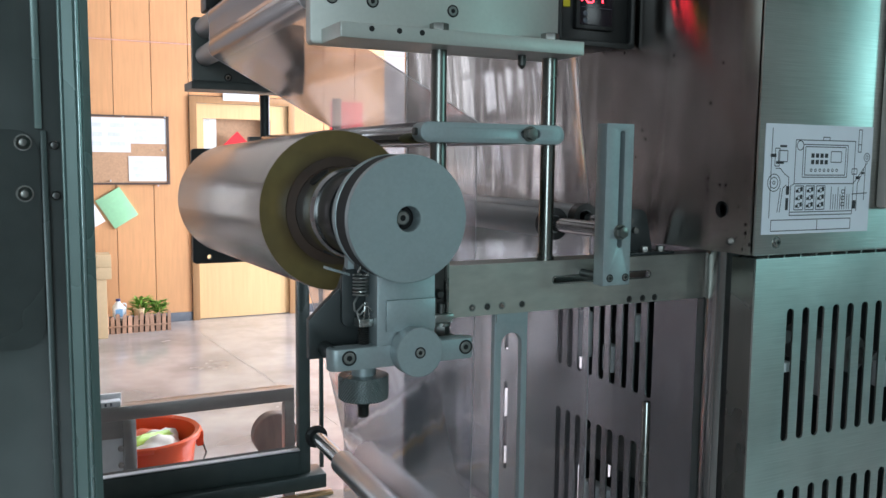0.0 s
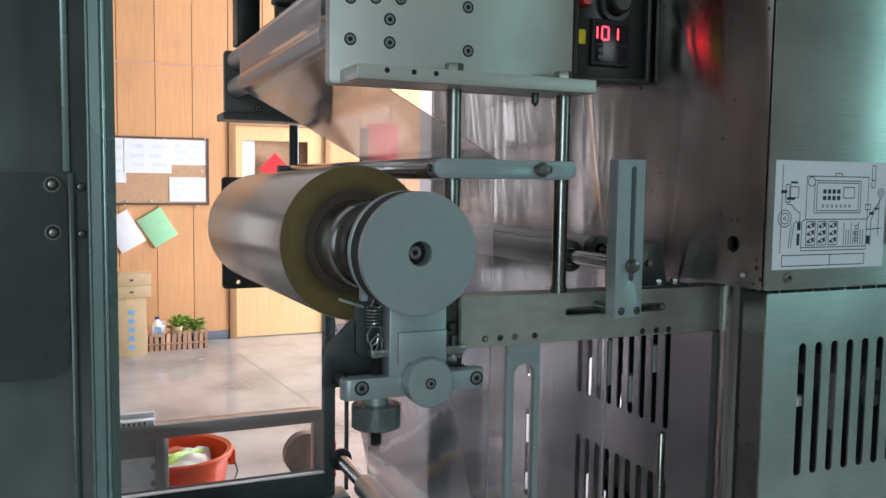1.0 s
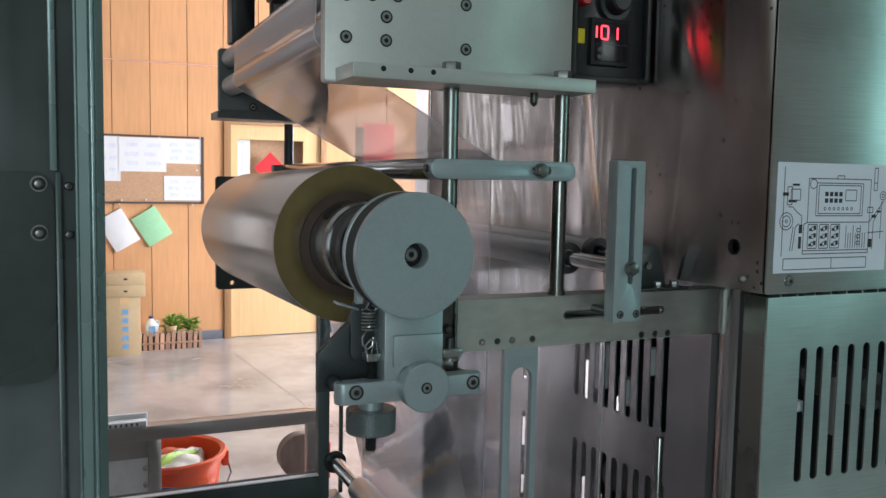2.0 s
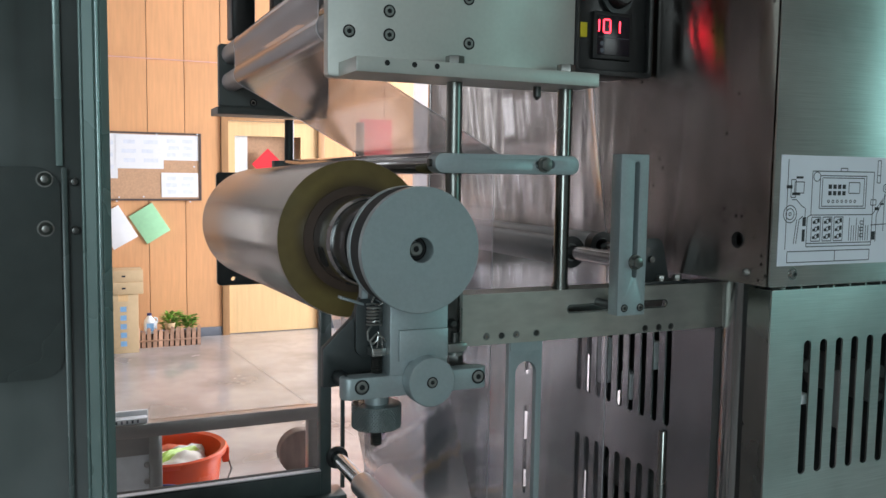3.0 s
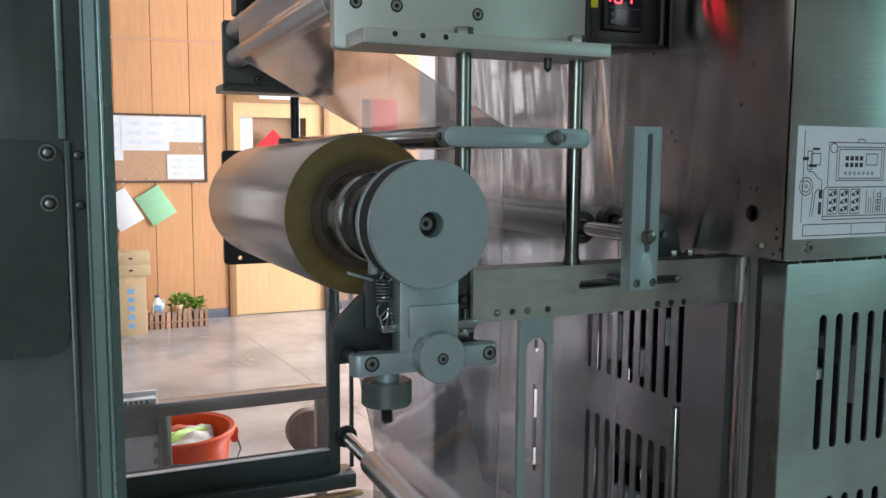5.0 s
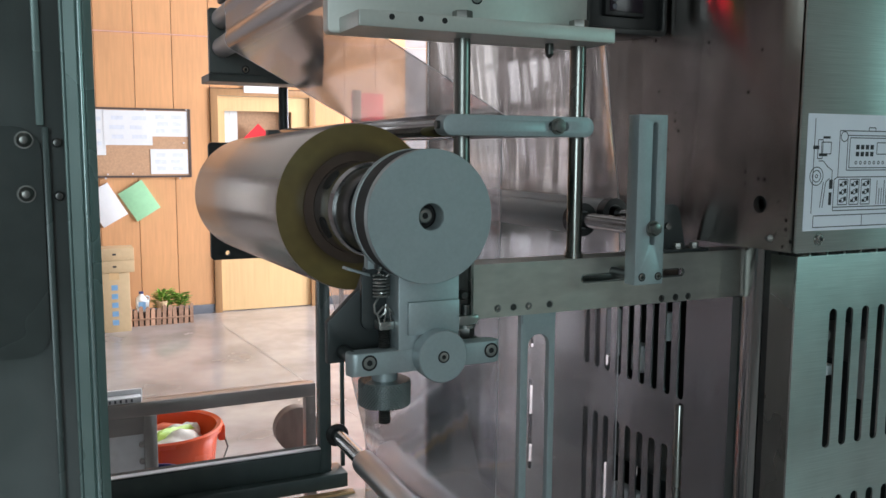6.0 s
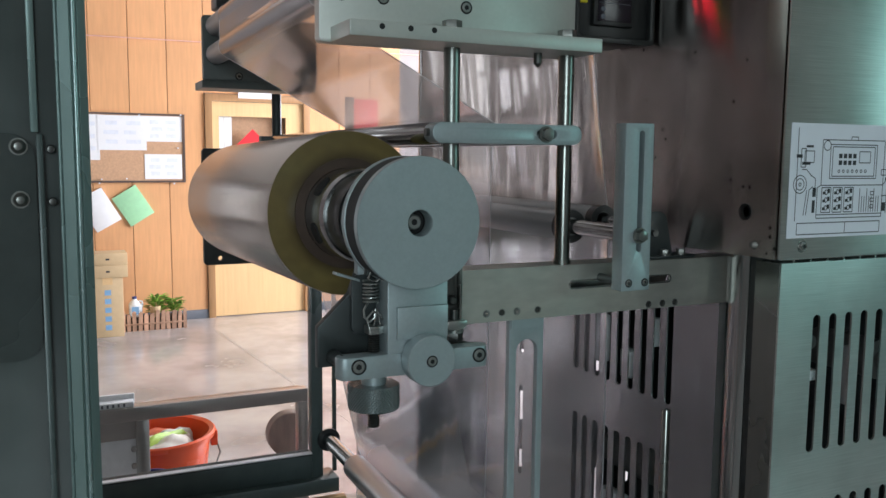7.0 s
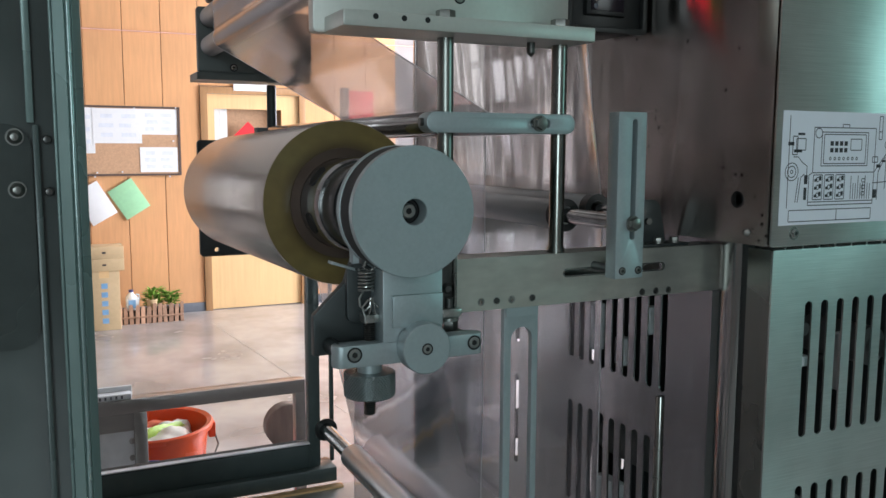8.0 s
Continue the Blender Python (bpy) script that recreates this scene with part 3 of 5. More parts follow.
for i in range(3):
    DR += ink_rect(0.28 + 0.1 * i, 0.22, 0.36 + 0.1 * i, 0.44)
    for j in range(3):
        DR += filled(0.29 + 0.1 * i, 0.24 + 0.07 * j, 0.315 + 0.1 * i, 0.265 + 0.07 * j) + filled(0.33 + 0.1 * i, 0.25 + 0.07 * j, 0.352 + 0.1 * i, 0.29 + 0.07 * j) + ink_circle(0.32 + 0.1 * i, 0.26 + 0.07 * j, 0.014, 10)
for i in range(3):
    DR += ink_rect(0.72, 0.25 + 0.06 * i, 0.75, 0.28 + 0.06 * i)
for u, v, a, b in ((0.05, 0.70, 0.1, 0.73), (0.1, 0.64, 0.17, 0.665), (0.13, 0.79, 0.19, 0.81), (0.2, 0.36, 0.23, 0.44), (0.2, 0.22, 0.225, 0.33), (0.85, 0.5, 0.89, 0.53), (0.83, 0.22, 0.865, 0.30), (0.9, 0.55, 0.935, 0.57)):
    DR += filled(u, v, a, b)
for i in range(9):
    DR += ink([(0.62 + 0.022 * i, 0.215), (0.62 + 0.022 * i, 0.36 if i % 3 else 0.43)])
part("line_drawing", merge(*DR), M_INK, pap, "black printed machine drawing")

# ---- unwinder frame: front and rear are alike; rear parts coloured for shade ----
unw = thing("unwinder_frame", (0.9, 1.5, 1.33), "steel unwinding frame with shelves, shafts and slotted brackets", "machine frame")


def slot_h(u0, u1, v, h):
    return rrect(u0, v - h / 2, u1, v + h / 2, h / 2 * 0.98)


BY = 1.025
beam = part("front_beam", merge(
    plate(rrect(0.4735, 1.331, 0.945, 1.401, 0.001), [slot_h(0.664, 0.838, 1.3735, 0.0095)] + [circle(x, 1.3425, 0.0042, 16) for x in (0.536, 0.559, 0.582, 0.614)] + [circle(x, 1.3375, 0.0042, 16) for x in (0.80, 0.825, 0.848)], BY, BY + 0.004, "y"),
    box(0.4735, 0.945, BY + 0.004, BY + 0.045, 1.397, 1.401), box(0.4735, 0.945, BY + 0.004, BY + 0.045, 1.331, 1.335)), M_BEAM, unw, "ground steel channel beam with slot and holes")
part("slot_backing", box(0.655, 0.85, BY + 0.024, BY + 0.027, 1.336, 1.396), M_LOWPANEL, beam)
for x in (0.536, 0.582):
    part("set_screw", lathe([(0.002, BY - 0.001), (0.0036, BY - 0.001), (0.0038, BY + 0.003)], 16, (x, 0, 1.3425)), M_SCREW, beam)
for x in (0.559, 0.614, 0.80, 0.825, 0.848):
    part("set_screw", lathe([(0, BY + 0.001), (0.0039, BY + 0.001), (0.0039, BY + 0.003)], 16, (x, 0, 1.3425 if x < 0.7 else 1.3375)), M_BLACKSTEEL, beam)

for x, z in [(x, 1.3425) for x in (0.536, 0.559, 0.582, 0.614)] + [(x, 1.3375) for x in (0.80, 0.825, 0.848)]:
    part("hole_rim", lathe([(0.0040, BY + 0.0006), (0.0043, BY - 0.0004), (0.0050, BY - 0.0004), (0.0054, BY + 0.0002)], 20, (x, 0, z)), M_SCREW, beam)
part("slot_rim", plate(slot_h(0.6625, 0.8395, 1.3735, 0.0125), [slot_h(0.6645, 0.8375, 1.3735, 0.0090)], BY - 0.0006, BY - 0.0001, "y"), M_SCREW, beam)

RODX = (0.4895, 0.660)
for y0, tag in ((1.04, "front"), (1.94, "rear")):
    sgn = 1 if tag == "front" else -1
    for x in RODX:
        # Rear shafts take the dark copy: shade put into the colour.
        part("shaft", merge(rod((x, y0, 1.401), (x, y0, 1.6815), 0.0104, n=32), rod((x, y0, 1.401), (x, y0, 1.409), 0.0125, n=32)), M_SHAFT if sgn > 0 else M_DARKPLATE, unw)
ys = 0.989
sh = part("shelf", plate(rrect(0.337, ys, 0.682, 1.0595, 0.002), [], 1.6815, 1.6995, "z", 0.0012), M_PLATE, unw, "thick aluminium shelf with drilled edge")
for x in (0.3765, 0.412, 0.442):
    # Dark disc on the flat edge, painted as the hole's shade.
    part("edge_hole_shade", lathe([(0, ys - 0.0003), (0.0034, ys - 0.0003), (0.0036, ys + 0.0004)], 18, (x, 0, 1.6935)), M_RECESS_SHADE, sh)
for x in RODX:
    hex_bolt(sh, (x, 1.04, 1.6995), (0, 0, 1), 0.0125, 0.0157)
part("stud_tip", merge(rod((0.609, 1.03, 1.6815), (0.609, 1.03, 1.668), 0.0055, n=16), rod((0.609, 1.03, 1.668), (0.609, 1.03, 1.663), 0.0055, 0.001, n=16)), M_BLACKSTEEL, sh)
# Rear shelf and roller plate carry their shade as a darker colour.
part("rear_shelf", plate(rrect(0.3225, 1.895, 0.567, 1.99, 0.002), [], 1.686, 1.702, "z", 0.0012), M_SHADEPLATE, unw)
fp = part("front_roller_plate", plate(rrect(0.3235, 1.6815, 0.686, 2.05, 0.006), [], 1.06, 1.08, "y", 0.001), M_PLATE, unw, "satin aluminium roller plate with socket screws")
for x, z in ((0.351, 1.7395), (0.405, 1.739), (0.519, 1.7365), (0.405, 1.769), (0.518, 1.795), (0.351, 1.792), (0.385, 1.795), (0.42, 1.797), (0.405, 1.83), (0.519, 1.85)):
    socket_screw(fp, x, 1.06, z, 0.0062)
rpl = part("rear_roller_plate", plate(rrect(0.3265, 1.702, 0.571, 1.836, 0.006), [], 1.90, 1.92, "y", 0.001), M_SHADEPLATE, unw)
socket_screw(rpl, 0.40, 1.8995, 1.713, 0.0062)
part("dark_head", box(0.47, 0.68, 1.6, 1.88, 1.885, 2.1, 0.01), M_BLACK, unw, "black drive head above the rollers")
part("dark_head_rail", merge(box(0.415, 0.50, 1.25, 1.66, 1.872, 2.1, 0.004), box(0.42, 0.47, 1.12, 1.24, 1.884, 1.93, 0.004), rod((0.40, 1.5, 1.86), (0.40, 1.62, 1.86), 0.012), rod((0.405, 1.35, 1.865), (0.405, 1.4, 1.865), 0.012)), M_BLACK, unw)
part("dark_head_arm", merge(box(0.337, 0.385, 1.80, 1.86, 1.8365, 2.1, 0.004), box(0.40, 0.455, 1.70, 1.74, 1.86, 2.1, 0.004), box(0.385, 0.47, 1.66, 1.70, 1.90, 1.93, 0.004), rod((0.43, 1.45, 1.875), (0.43, 1.8, 1.875), 0.014), rod((0.46, 1.3, 1.90), (0.46, 1.7, 1.90), 0.009)), M_BLACK, unw)
# horizontal bar, with adjustable guide roller
bar = part("guide_bar", plate(rrect(0.446, 1.5625, 0.6605, 1.588, 0.0118), [slot_h(0.592, 0.622, 1.5755, 0.011)], 1.0, 1.0285, "y", 0.0012), M_ALU, unw, "grey bar clamped across the shafts")
hex_bolt(bar, (0.605, 0.999, 1.5755), (0, -1, 0), 0.0085, 0.008)
e = part("bar_end_screw", rod((0.4465, 1.014, 1.5755), (0.442, 1.014, 1.5755), 0.005, n=20), M_BLACKSTEEL, bar)
# Rear bar in near-black, the shade of the front bar's twin.
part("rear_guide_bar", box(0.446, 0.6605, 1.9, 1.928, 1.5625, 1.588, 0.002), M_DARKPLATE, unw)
# upright slotted bracket on the beam
brk = part("slotted_bracket", plate(rrect(0.703, 1.371, 0.7485, 1.5915, 0.001), [rrect(0.7255, 1.423, 0.7335, 1.582, 0.0039)], 0.962, 0.984, "y", 0.0008), M_ALU, unw, "grey upright bracket with a long slot")
part("slot_shade", box(0.722, 0.737, 0.9785, 0.9835, 1.42, 1.585), M_DARKPLATE, brk)
hex_bolt(brk, (0.7295, 0.9615, 1.4445), (0, -1, 0), 0.0085, 0.009)
for x in (0.7145, 0.741):
    socket_screw(brk, x, 0.962, 1.3815, 0.0042)
    part("spacer", rod((x, 0.984, 1.3815), (x, BY, 1.3815), 0.006), M_DARKPLATE, brk)
# bearing bracket and bolts on the beam top
bb = part("bearing_bracket", merge(plate([(0.785, 1.4056), (0.858, 1.4056), (0.846, 1.458), (0.842, 1.465), (0.834, 1.4695), (0.785, 1.4695)], [], 1.046, 1.053, "y", 0.0008), box(0.785, 0.888, 1.03, 1.068, 1.4015, 1.4055, 0.001)), M_DARKPLATE, unw, "black bearing bracket")
for x, z in ((0.812, 1.452), (0.822, 1.438)):
    part("bearing_screw", rod((x, 1.0465, z), (x, 1.041, z), 0.005, n=16), M_BLACKSTEEL, bb)
for x in (0.838, 0.868):
    hex_bolt(bb, (x, 1.04, 1.4055), (0, 0, 1), 0.0068, 0.0085)
# slotted hanger below the beam, and a short round post
part("slotted_hanger", plate(rrect(0.5745, 0.77, 0.6275, 1.330, 0.001), [rrect(0.5855, 0.80, 0.6185, 1.302, 0.0164)], 1.031, 1.041, "y", 0.0008), M_ALU, unw, "grey slotted plate hanging from the beam")
part("hanger_cap", box(0.576, 0.626, 1.0285, 1.031, 1.318, 1.3305), M_ALU, unw)
part("round_post", merge(rod((0.857, 1.045, 0.747), (0.857, 1.045, 1.17), 0.0068, n=24, bev=0.001), rod((0.857, 1.045, 0.9), (0.945, 1.045, 0.9), 0.006)), M_SHAFT, unw)
part("rear_beam", box(0.455, 0.945, 1.93, 1.975, 1.331, 1.401, 0.001), M_BEAM, unw)
part("rear_upright", merge(box(0.563, 0.59, 1.935, 1.965, 0.775, 1.331, 0.002), box(0.632, 0.641, 1.99, 2.0, 0.775, 1.331, 0.001)), M_FRAME, unw, "dark green-grey rear upright")

# control box with a counter
ctl = thing("control_box", (0.757, 1.12, 1.711), "black control box with red digital counter, button and knob", "control box")
part("housing", box(0.69, 0.818, 1.066, 1.16, 1.711, 1.98, 0.006), M_BLACK, ctl)
part("rim", plate(rrect(0.686, 1.707, 0.822, 1.984, 0.008), [rrect(0.694, 1.715, 0.814, 1.976, 0.005)], 1.058, 1.068, "y", 0.001), M_BLACK, ctl)
part("bottom_stud", rod((0.72, 1.1, 1.711), (0.72, 1.1, 1.70), 0.006), M_BLACKSTEEL, ctl)
cn = part("counter", box(0.7155, 0.783, 1.056, 1.07, 1.730, 1.798, 0.003), M_BLACK, ctl)
part("counter_window", box(0.7215, 0.777, 1.0545, 1.0565, 1.736, 1.792, 0.001), M_DISPLAY, cn)
SEG = {"0": "abcdef", "1": "bc"}


def digit(ch, x, z, w=0.0095, h=0.0165, t=0.0019):
    """A seven-segment digit."""
    bars = {"a": (x, z + h, x + w, z + h + t), "d": (x, z - t, x + w, z), "f": (x - t, z + h / 2, x, z + h), "b": (x + w, z + h / 2, x + w + t, z + h),
            "e": (x - t, z, x, z + h / 2), "c": (x + w, z, x + w + t, z + h / 2), "g": (x, z + h / 2 - t / 2, x + w, z + h / 2 + t / 2)}
    return merge(*[box(a, c, 1.0537, 1.0544, b, d) for k, (a, b, c, d) in bars.items() if k in SEG[ch]])


for ch, x in (("1", 0.7125), ("0", 0.7320), ("1", 0.7485)):
    part("digit", digit(ch, x, 1.7685), M_LED, cn, "glowing red digit")
part("legend", box(0.7225, 0.776, 1.0539, 1.0545, 1.7605, 1.7609), M_SKIRT, cn)
for x, z in ((0.729, 1.752), (0.729, 1.742)):
    part("key", rod((x, 1.0548, z), (x, 1.0535, z), 0.0035), M_SKIRT, cn)
part("yellow_label", box(0.697, 0.7085, 1.062, 1.067, 1.760, 1.781, 0.0008), M_YELLOW, ctl)
part("red_button", lathe([(0, 1.05), (0.008, 1.05), (0.010, 1.053), (0.010, 1.07)], 28, (0.703, 0, 1.822)), M_REDLENS, ctl)
part("knob_plate", lathe([(0.019, 1.0575), (0.026, 1.0575), (0.026, 1.062)], 36, (0.757, 0, 1.822)), M_DARKPLATE, ctl)
part("knob", lathe([(0, 1.04), (0.013, 1.04), (0.016, 1.043), (0.018, 1.066)], 28, (0.757, 0, 1.822)), M_BLACK, ctl)

# the box is fixed to the side panel by its right rim
ctl.scale = (1.055, 1.055, 1.055)
ctl.location = Vector((0.025, 0.03, 1.556)) + (ctl.location - Vector((0.025, 0.03, 1.556))) * 1.055

# ---- rollers ----
Y0, Y1 = 1.134, 1.759


def roller(x, z, r, y0, y1, shaft_y0, shaft_y1, label, rs=0.008, mat=M_ALUROLL, caps=False):
    ob = thing("guide_roller", (x, (y0 + y1) / 2, z - r), label, "roller", "film guide rollers")
    part("tube", lathe([(r * 0.55, y0), (r * 0.93, y0), (r, y0 + 0.003), (r, y1 - 0.003), (r * 0.93, y1), (r * 0.55, y1)], 40, (x, 0, z)), mat, ob)
    part("axle", rod((x, shaft_y0, z), (x, shaft_y1, z), rs, n=24), M_CHROME, ob)
    if caps:
        part("end_ring", lathe([(r * 0.6, y0 - 0.002), (r * 1.1, y0 - 0.002), (r * 1.1, y0 + 0.016), (r, y0 + 0.012)], 40, (x, 0, z)), M_BLACK, ob)
    return ob


roller(0.352, 1.7555, 0.021, 1.085, 1.895, 1.08, 1.90, "aluminium top guide roller carrying clear film")
roller(0.352, 1.8135, 0.021, 1.085, 1.895, 1.08, 1.90, "upper aluminium guide roller carrying clear film")
roller(0.612, 1.5755, 0.013, 1.06, 1.89, 1.0285, 1.90, "thin guide roller behind the clamp bar")
roller(0.478, 1.5755, 0.015, 1.04, 1.89, 1.0285, 1.90, "thin polished tie roller behind the clamp bar", mat=M_CHROME)
roller(0.7345, 1.4435, 0.0225, 1.13, 1.86, 0.984, 1.93, "polished guide roller with black end ring", 0.0115, M_ALUROLL, True)
roller(0.792, 1.4525, 0.020, 1.13, 1.86, 1.05, 1.93, "second polished guide roller with black end ring", 0.007, M_ALUROLL, True)
low = roller(0.602, 0.878, 0.027, 1.1, 1.74, 1.0, 1.935, "steel lower guide roller under hanging film", 0.017, M_LOWROLL)

part("shaft_collar", lathe([(0.0172, 1.9345), (0.026, 1.9345), (0.027, 1.932), (0.027, 1.926), (0.0172, 1.925)], 32, (0.602, 0, 0.878)), M_BLACK, low)

# ---- film webs ----


def web(points, label, mat=M_FILM_HAZED, y0=Y0 + 0.005, y1=Y1 - 0.01, drift=(0.0, 0.0), edges=True):
    """Clear film stretched along a path of (x, z), slightly slack between the rollers; drift: how far it runs off sideways at start and end."""
    bm = bmesh.new()
    rows = []
    ny = 14
    for k, (x, z) in enumerate(points):
        off = drift[0] + (drift[1] - drift[0]) * k / (len(points) - 1)
        rows.append([bm.verts.new((x, off + y0 + (y1 - y0) * j / ny, z)) for j in range(ny + 1)])
    for a, b in zip(rows, rows[1:]):
        for j in range(ny):
            bm.faces.new((a[j], a[j + 1], b[j + 1], b[j]))
    ob = thing("film_web", (points[0][0], (y0 + y1) / 2, min(p[1] for p in points)), label, "film", "film webs")
    part("sheet", bm, mat, ob, smooth=80)
    for y in (y0, y1) if edges else (y1,):
        run = [(x, y + drift[0] + (drift[1] - drift[0]) * k / (len(points) - 1), z) for k, (x, z) in enumerate(points)]
        # Bead added along the cut edge for its bright line.
        part("edge_glint_bead", tube(run, 0.0007, 5), M_FILMEDGE, ob, "cut film edge, its bright line drawn as a pale bead")
    return ob


def arc(cx, cz, r, a0, a1, n=10):
    return [(cx + r * math.cos(radians(a0 + (a1 - a0) * i / n)), cz + r * math.sin(radians(a0 + (a1 - a0) * i / n))) for i in range(n + 1)]


def span(p, q, sag=0.0, n=8):
    return [(p[0] + (q[0] - p[0]) * i / n + sag * math.sin(math.pi * i / n), p[1] + (q[1] - p[1]) * i / n) for i in range(1, n)]


RC = (0.381, 1.4635)
RR = 0.110
a1 = arc(RC[0], RC[1], RR + 0.0006, 20, -8, 6)
a2 = arc(0.602, 0.878, 0.0278, 4, -100, 10)
r0 = (0.6335, 0.74)
a3 = arc(0.612, 1.5755, 0.0138, -2, 64, 8)
a4 = arc(0.352, 1.7555, 0.0218, 238, 150, 10)
a5 = arc(0.352, 1.8135, 0.0218, 210, 60, 12)
web(a1 + span(a1[-1], a2[0], 0.004) + a2, "clear film web hanging from the roll to the lower roller", M_FILM_LOWHAZE, drift=(0.012, 0.06), edges=False)
web([r0] + span(r0, a3[0], 0.002, 12) + a3, "clear film web rising to the clamp bar roller", M_FILM_LOWHAZE, drift=(0.072, 0.028))
web([a3[-1]] + span(a3[-1], a4[0], 0.0) + a4 + span(a4[-1], a5[0], 0) + a5 + [(0.46, 1.95)], "clear film web running up over the top rollers")



def pleated_web(points, label, y0, y1, depth):
    """Loose film on a path of (x, z): upright pleats that die out downwards, and a front edge that curls over."""
    bm, ny, rows = bmesh.new(), 90, []
    for x, z in points:
        rise = min(1.0, max(0.15, (z - 1.2) / 0.4))
        row = []
        for j in range(ny + 1):
            y = y0 + (y1 - y0) * j / ny
            fold = math.sin(22 * y + 1.5 * z) + 0.45 * math.sin(51 * y - 2.0 * z + 1.0) + 0.12 * math.sin(118 * y + 3.0 * z)
            curl = 0.010 * max(0.0, 1 - (y - y0) / 0.05) ** 2
            row.append(bm.verts.new((x + rise * (depth * fold - curl), y, z)))
        rows.append(row)
    for p, q in zip(rows, rows[1:]):
        for j in range(ny):
            bm.faces.new((p[j], p[j + 1], q[j + 1], q[j]))
    ob = thing("film_web", (points[0][0], (y0 + y1) / 2, min(p[1] for p in points)), label, "film", "film webs")
    edge = [tuple(r[0].co) for r in rows]
    part("sheet", bm, M_FILM_PLEATHAZE, ob, smooth=80)
    # Pale bead stands for the light caught by the curled edge.
    part("edge_glint_bead", tube(edge, 0.0009, 6), M_FILMEDGE, ob, "cut film edge, its bright line drawn as a pale bead")
    return ob


b1 = arc(0.792, 1.4525, 0.0222, 0, 8, 3)
pleated_web([(0.8142, 0.62)] + span((0.8142, 0.62), b1[0], 0.0, 12) + b1 + span(b1[-1], (0.762, 1.86), 0.0, 20) + [(0.762, 1.86)], "loose clear film web rising past the pair of ringed rollers", Y0 + 0.005, Y1 - 0.01, 0.0016)

# ---- film roll on its mandrel, with brake drum ----
roll = thing("film_roll", (RC[0], 1.4465, RC[1]), "large clear film roll wound on a steel mandrel", "film roll")
O = (RC[0], 0, RC[1])
part("wound_film", lathe([(0.070, Y0 + 0.001), (RR - 0.001, Y0 + 0.001), (RR, Y0 + 0.003), (RR, Y1 - 0.003), (RR - 0.001, Y1), (0.070, Y1)], 128, O), M_ROLL, roll, "wound shiny film")
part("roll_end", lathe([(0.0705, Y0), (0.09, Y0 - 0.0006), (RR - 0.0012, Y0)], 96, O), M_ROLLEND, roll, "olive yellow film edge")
part("core", lathe([(0.0608, Y0 + 0.1), (0.0608, Y0 - 0.002), (0.0735, Y0 - 0.002), (0.0735, Y0 + 0.02)], 80, O), M_CORE, roll, "brown cardboard core")
part("core_far", lathe([(0.04, Y1 - 0.02), (0.070, Y1 - 0.02), (0.070, Y1 + 0.004), (0.04, Y1 + 0.004)], 60, O), M_CORE, roll)
part("mandrel", lathe([(0.0604, 1.75), (0.0604, 1.078), (0.0595, 1.070), (0.057, 1.066), (0.046, 1.066), (0.046, 1.03), (0.02, 1.03), (0.02, 1.8)], 64, O), M_MANDREL, roll, "steel mandrel tube with round holes")
for i in range(4):
    t = radians((70, 130, 250, 310)[i])
    d = Vector((math.cos(t), 0, math.sin(t)))
    c = Vector((O[0], 1.099, O[2])) + d * 0.0604
    # Dark plug stands in for the shade in the hole.
    part("mandrel_hole_shade", rod(c - d * 0.004, c + d * 0.0008, 0.0142, n=24), M_RECESS_SHADE, roll)
part("inner_collar", lathe([(0.0545, 1.066), (0.0540, 1.03), (0.052, 1.022), (0.0, 1.022)], 56, O), M_BLACK, roll, "dark bearing collar")
part("axle", rod((O[0], 1.72, O[2]), (O[0], 1.905, O[2]), 0.02, n=32), M_CHROME, roll)
DY = 0.925
DC = (0.3975, 0, 1.472)
drum = thing("brake_drum", (DC[0], DY + 0.03, DC[2]), "round grey grooved brake drum with a bored centre", "brake drum")
part("drum_body", lathe([(0.0, DY + 0.026), (0.0145, DY + 0.026), (0.0147, DY + 0.001), (0.0155, DY), (0.0738, DY), (0.0745, DY + 0.0008), (0.0745, DY + 0.0102), (0.073, DY + 0.011), (0.070, DY + 0.011), (0.070, DY + 0.043), (0.073, DY + 0.043), (0.0745, DY + 0.044), (0.0745, DY + 0.053), (0.072, DY + 0.0545), (0.03, DY + 0.0545), (0.03, DY + 0.10), (0.0, DY + 0.10)], 128, DC), M_ALU, drum)
ds1 = part("drum_screw", lathe([(0.0036, DY + 0.017), (0.0072, DY + 0.017), (0.0085, DY + 0.018), (0.0085, DY + 0.027)], 28, DC), M_SCREW, drum)
part("screw_recess", rod((DC[0], DY + 0.0185, DC[2]), (DC[0], DY + 0.027, DC[2]), 0.0045, n=6), M_RECESS_SHADE, ds1)
part("drum_bore", lathe([(0.0088, DY + 0.0255), (0.0143, DY + 0.0255), (0.0144, DY + 0.020)], 36, DC), M_RECESS_SHADE, drum)

# ---- brake bracket ----
brake = thing("brake_bracket", (0.39, 0.99, 1.26), "grey brake bracket with spring, crossbar and knurled adjuster", "brake bracket")
part("back_plate", plate([(0.2985, 1.3015), (0.40, 1.3015), (0.40, 1.43), (0.352, 1.43), (0.337, 1.386), (0.2985, 1.349)], [circle(0.3175, 1.3135, 0.0085, 20)], 0.992, 1.004, "y", 0.001), M_DARKPLATE, brake, "dark chamfered mounting plate")
part("mount_arm", merge(box(0.40, 0.457, 0.9925, 1.0705, 1.345, 1.392), box(0.40, 0.50, 1.0705, 1.079, 1.345, 1.392)), M_DARKPLATE, brake)
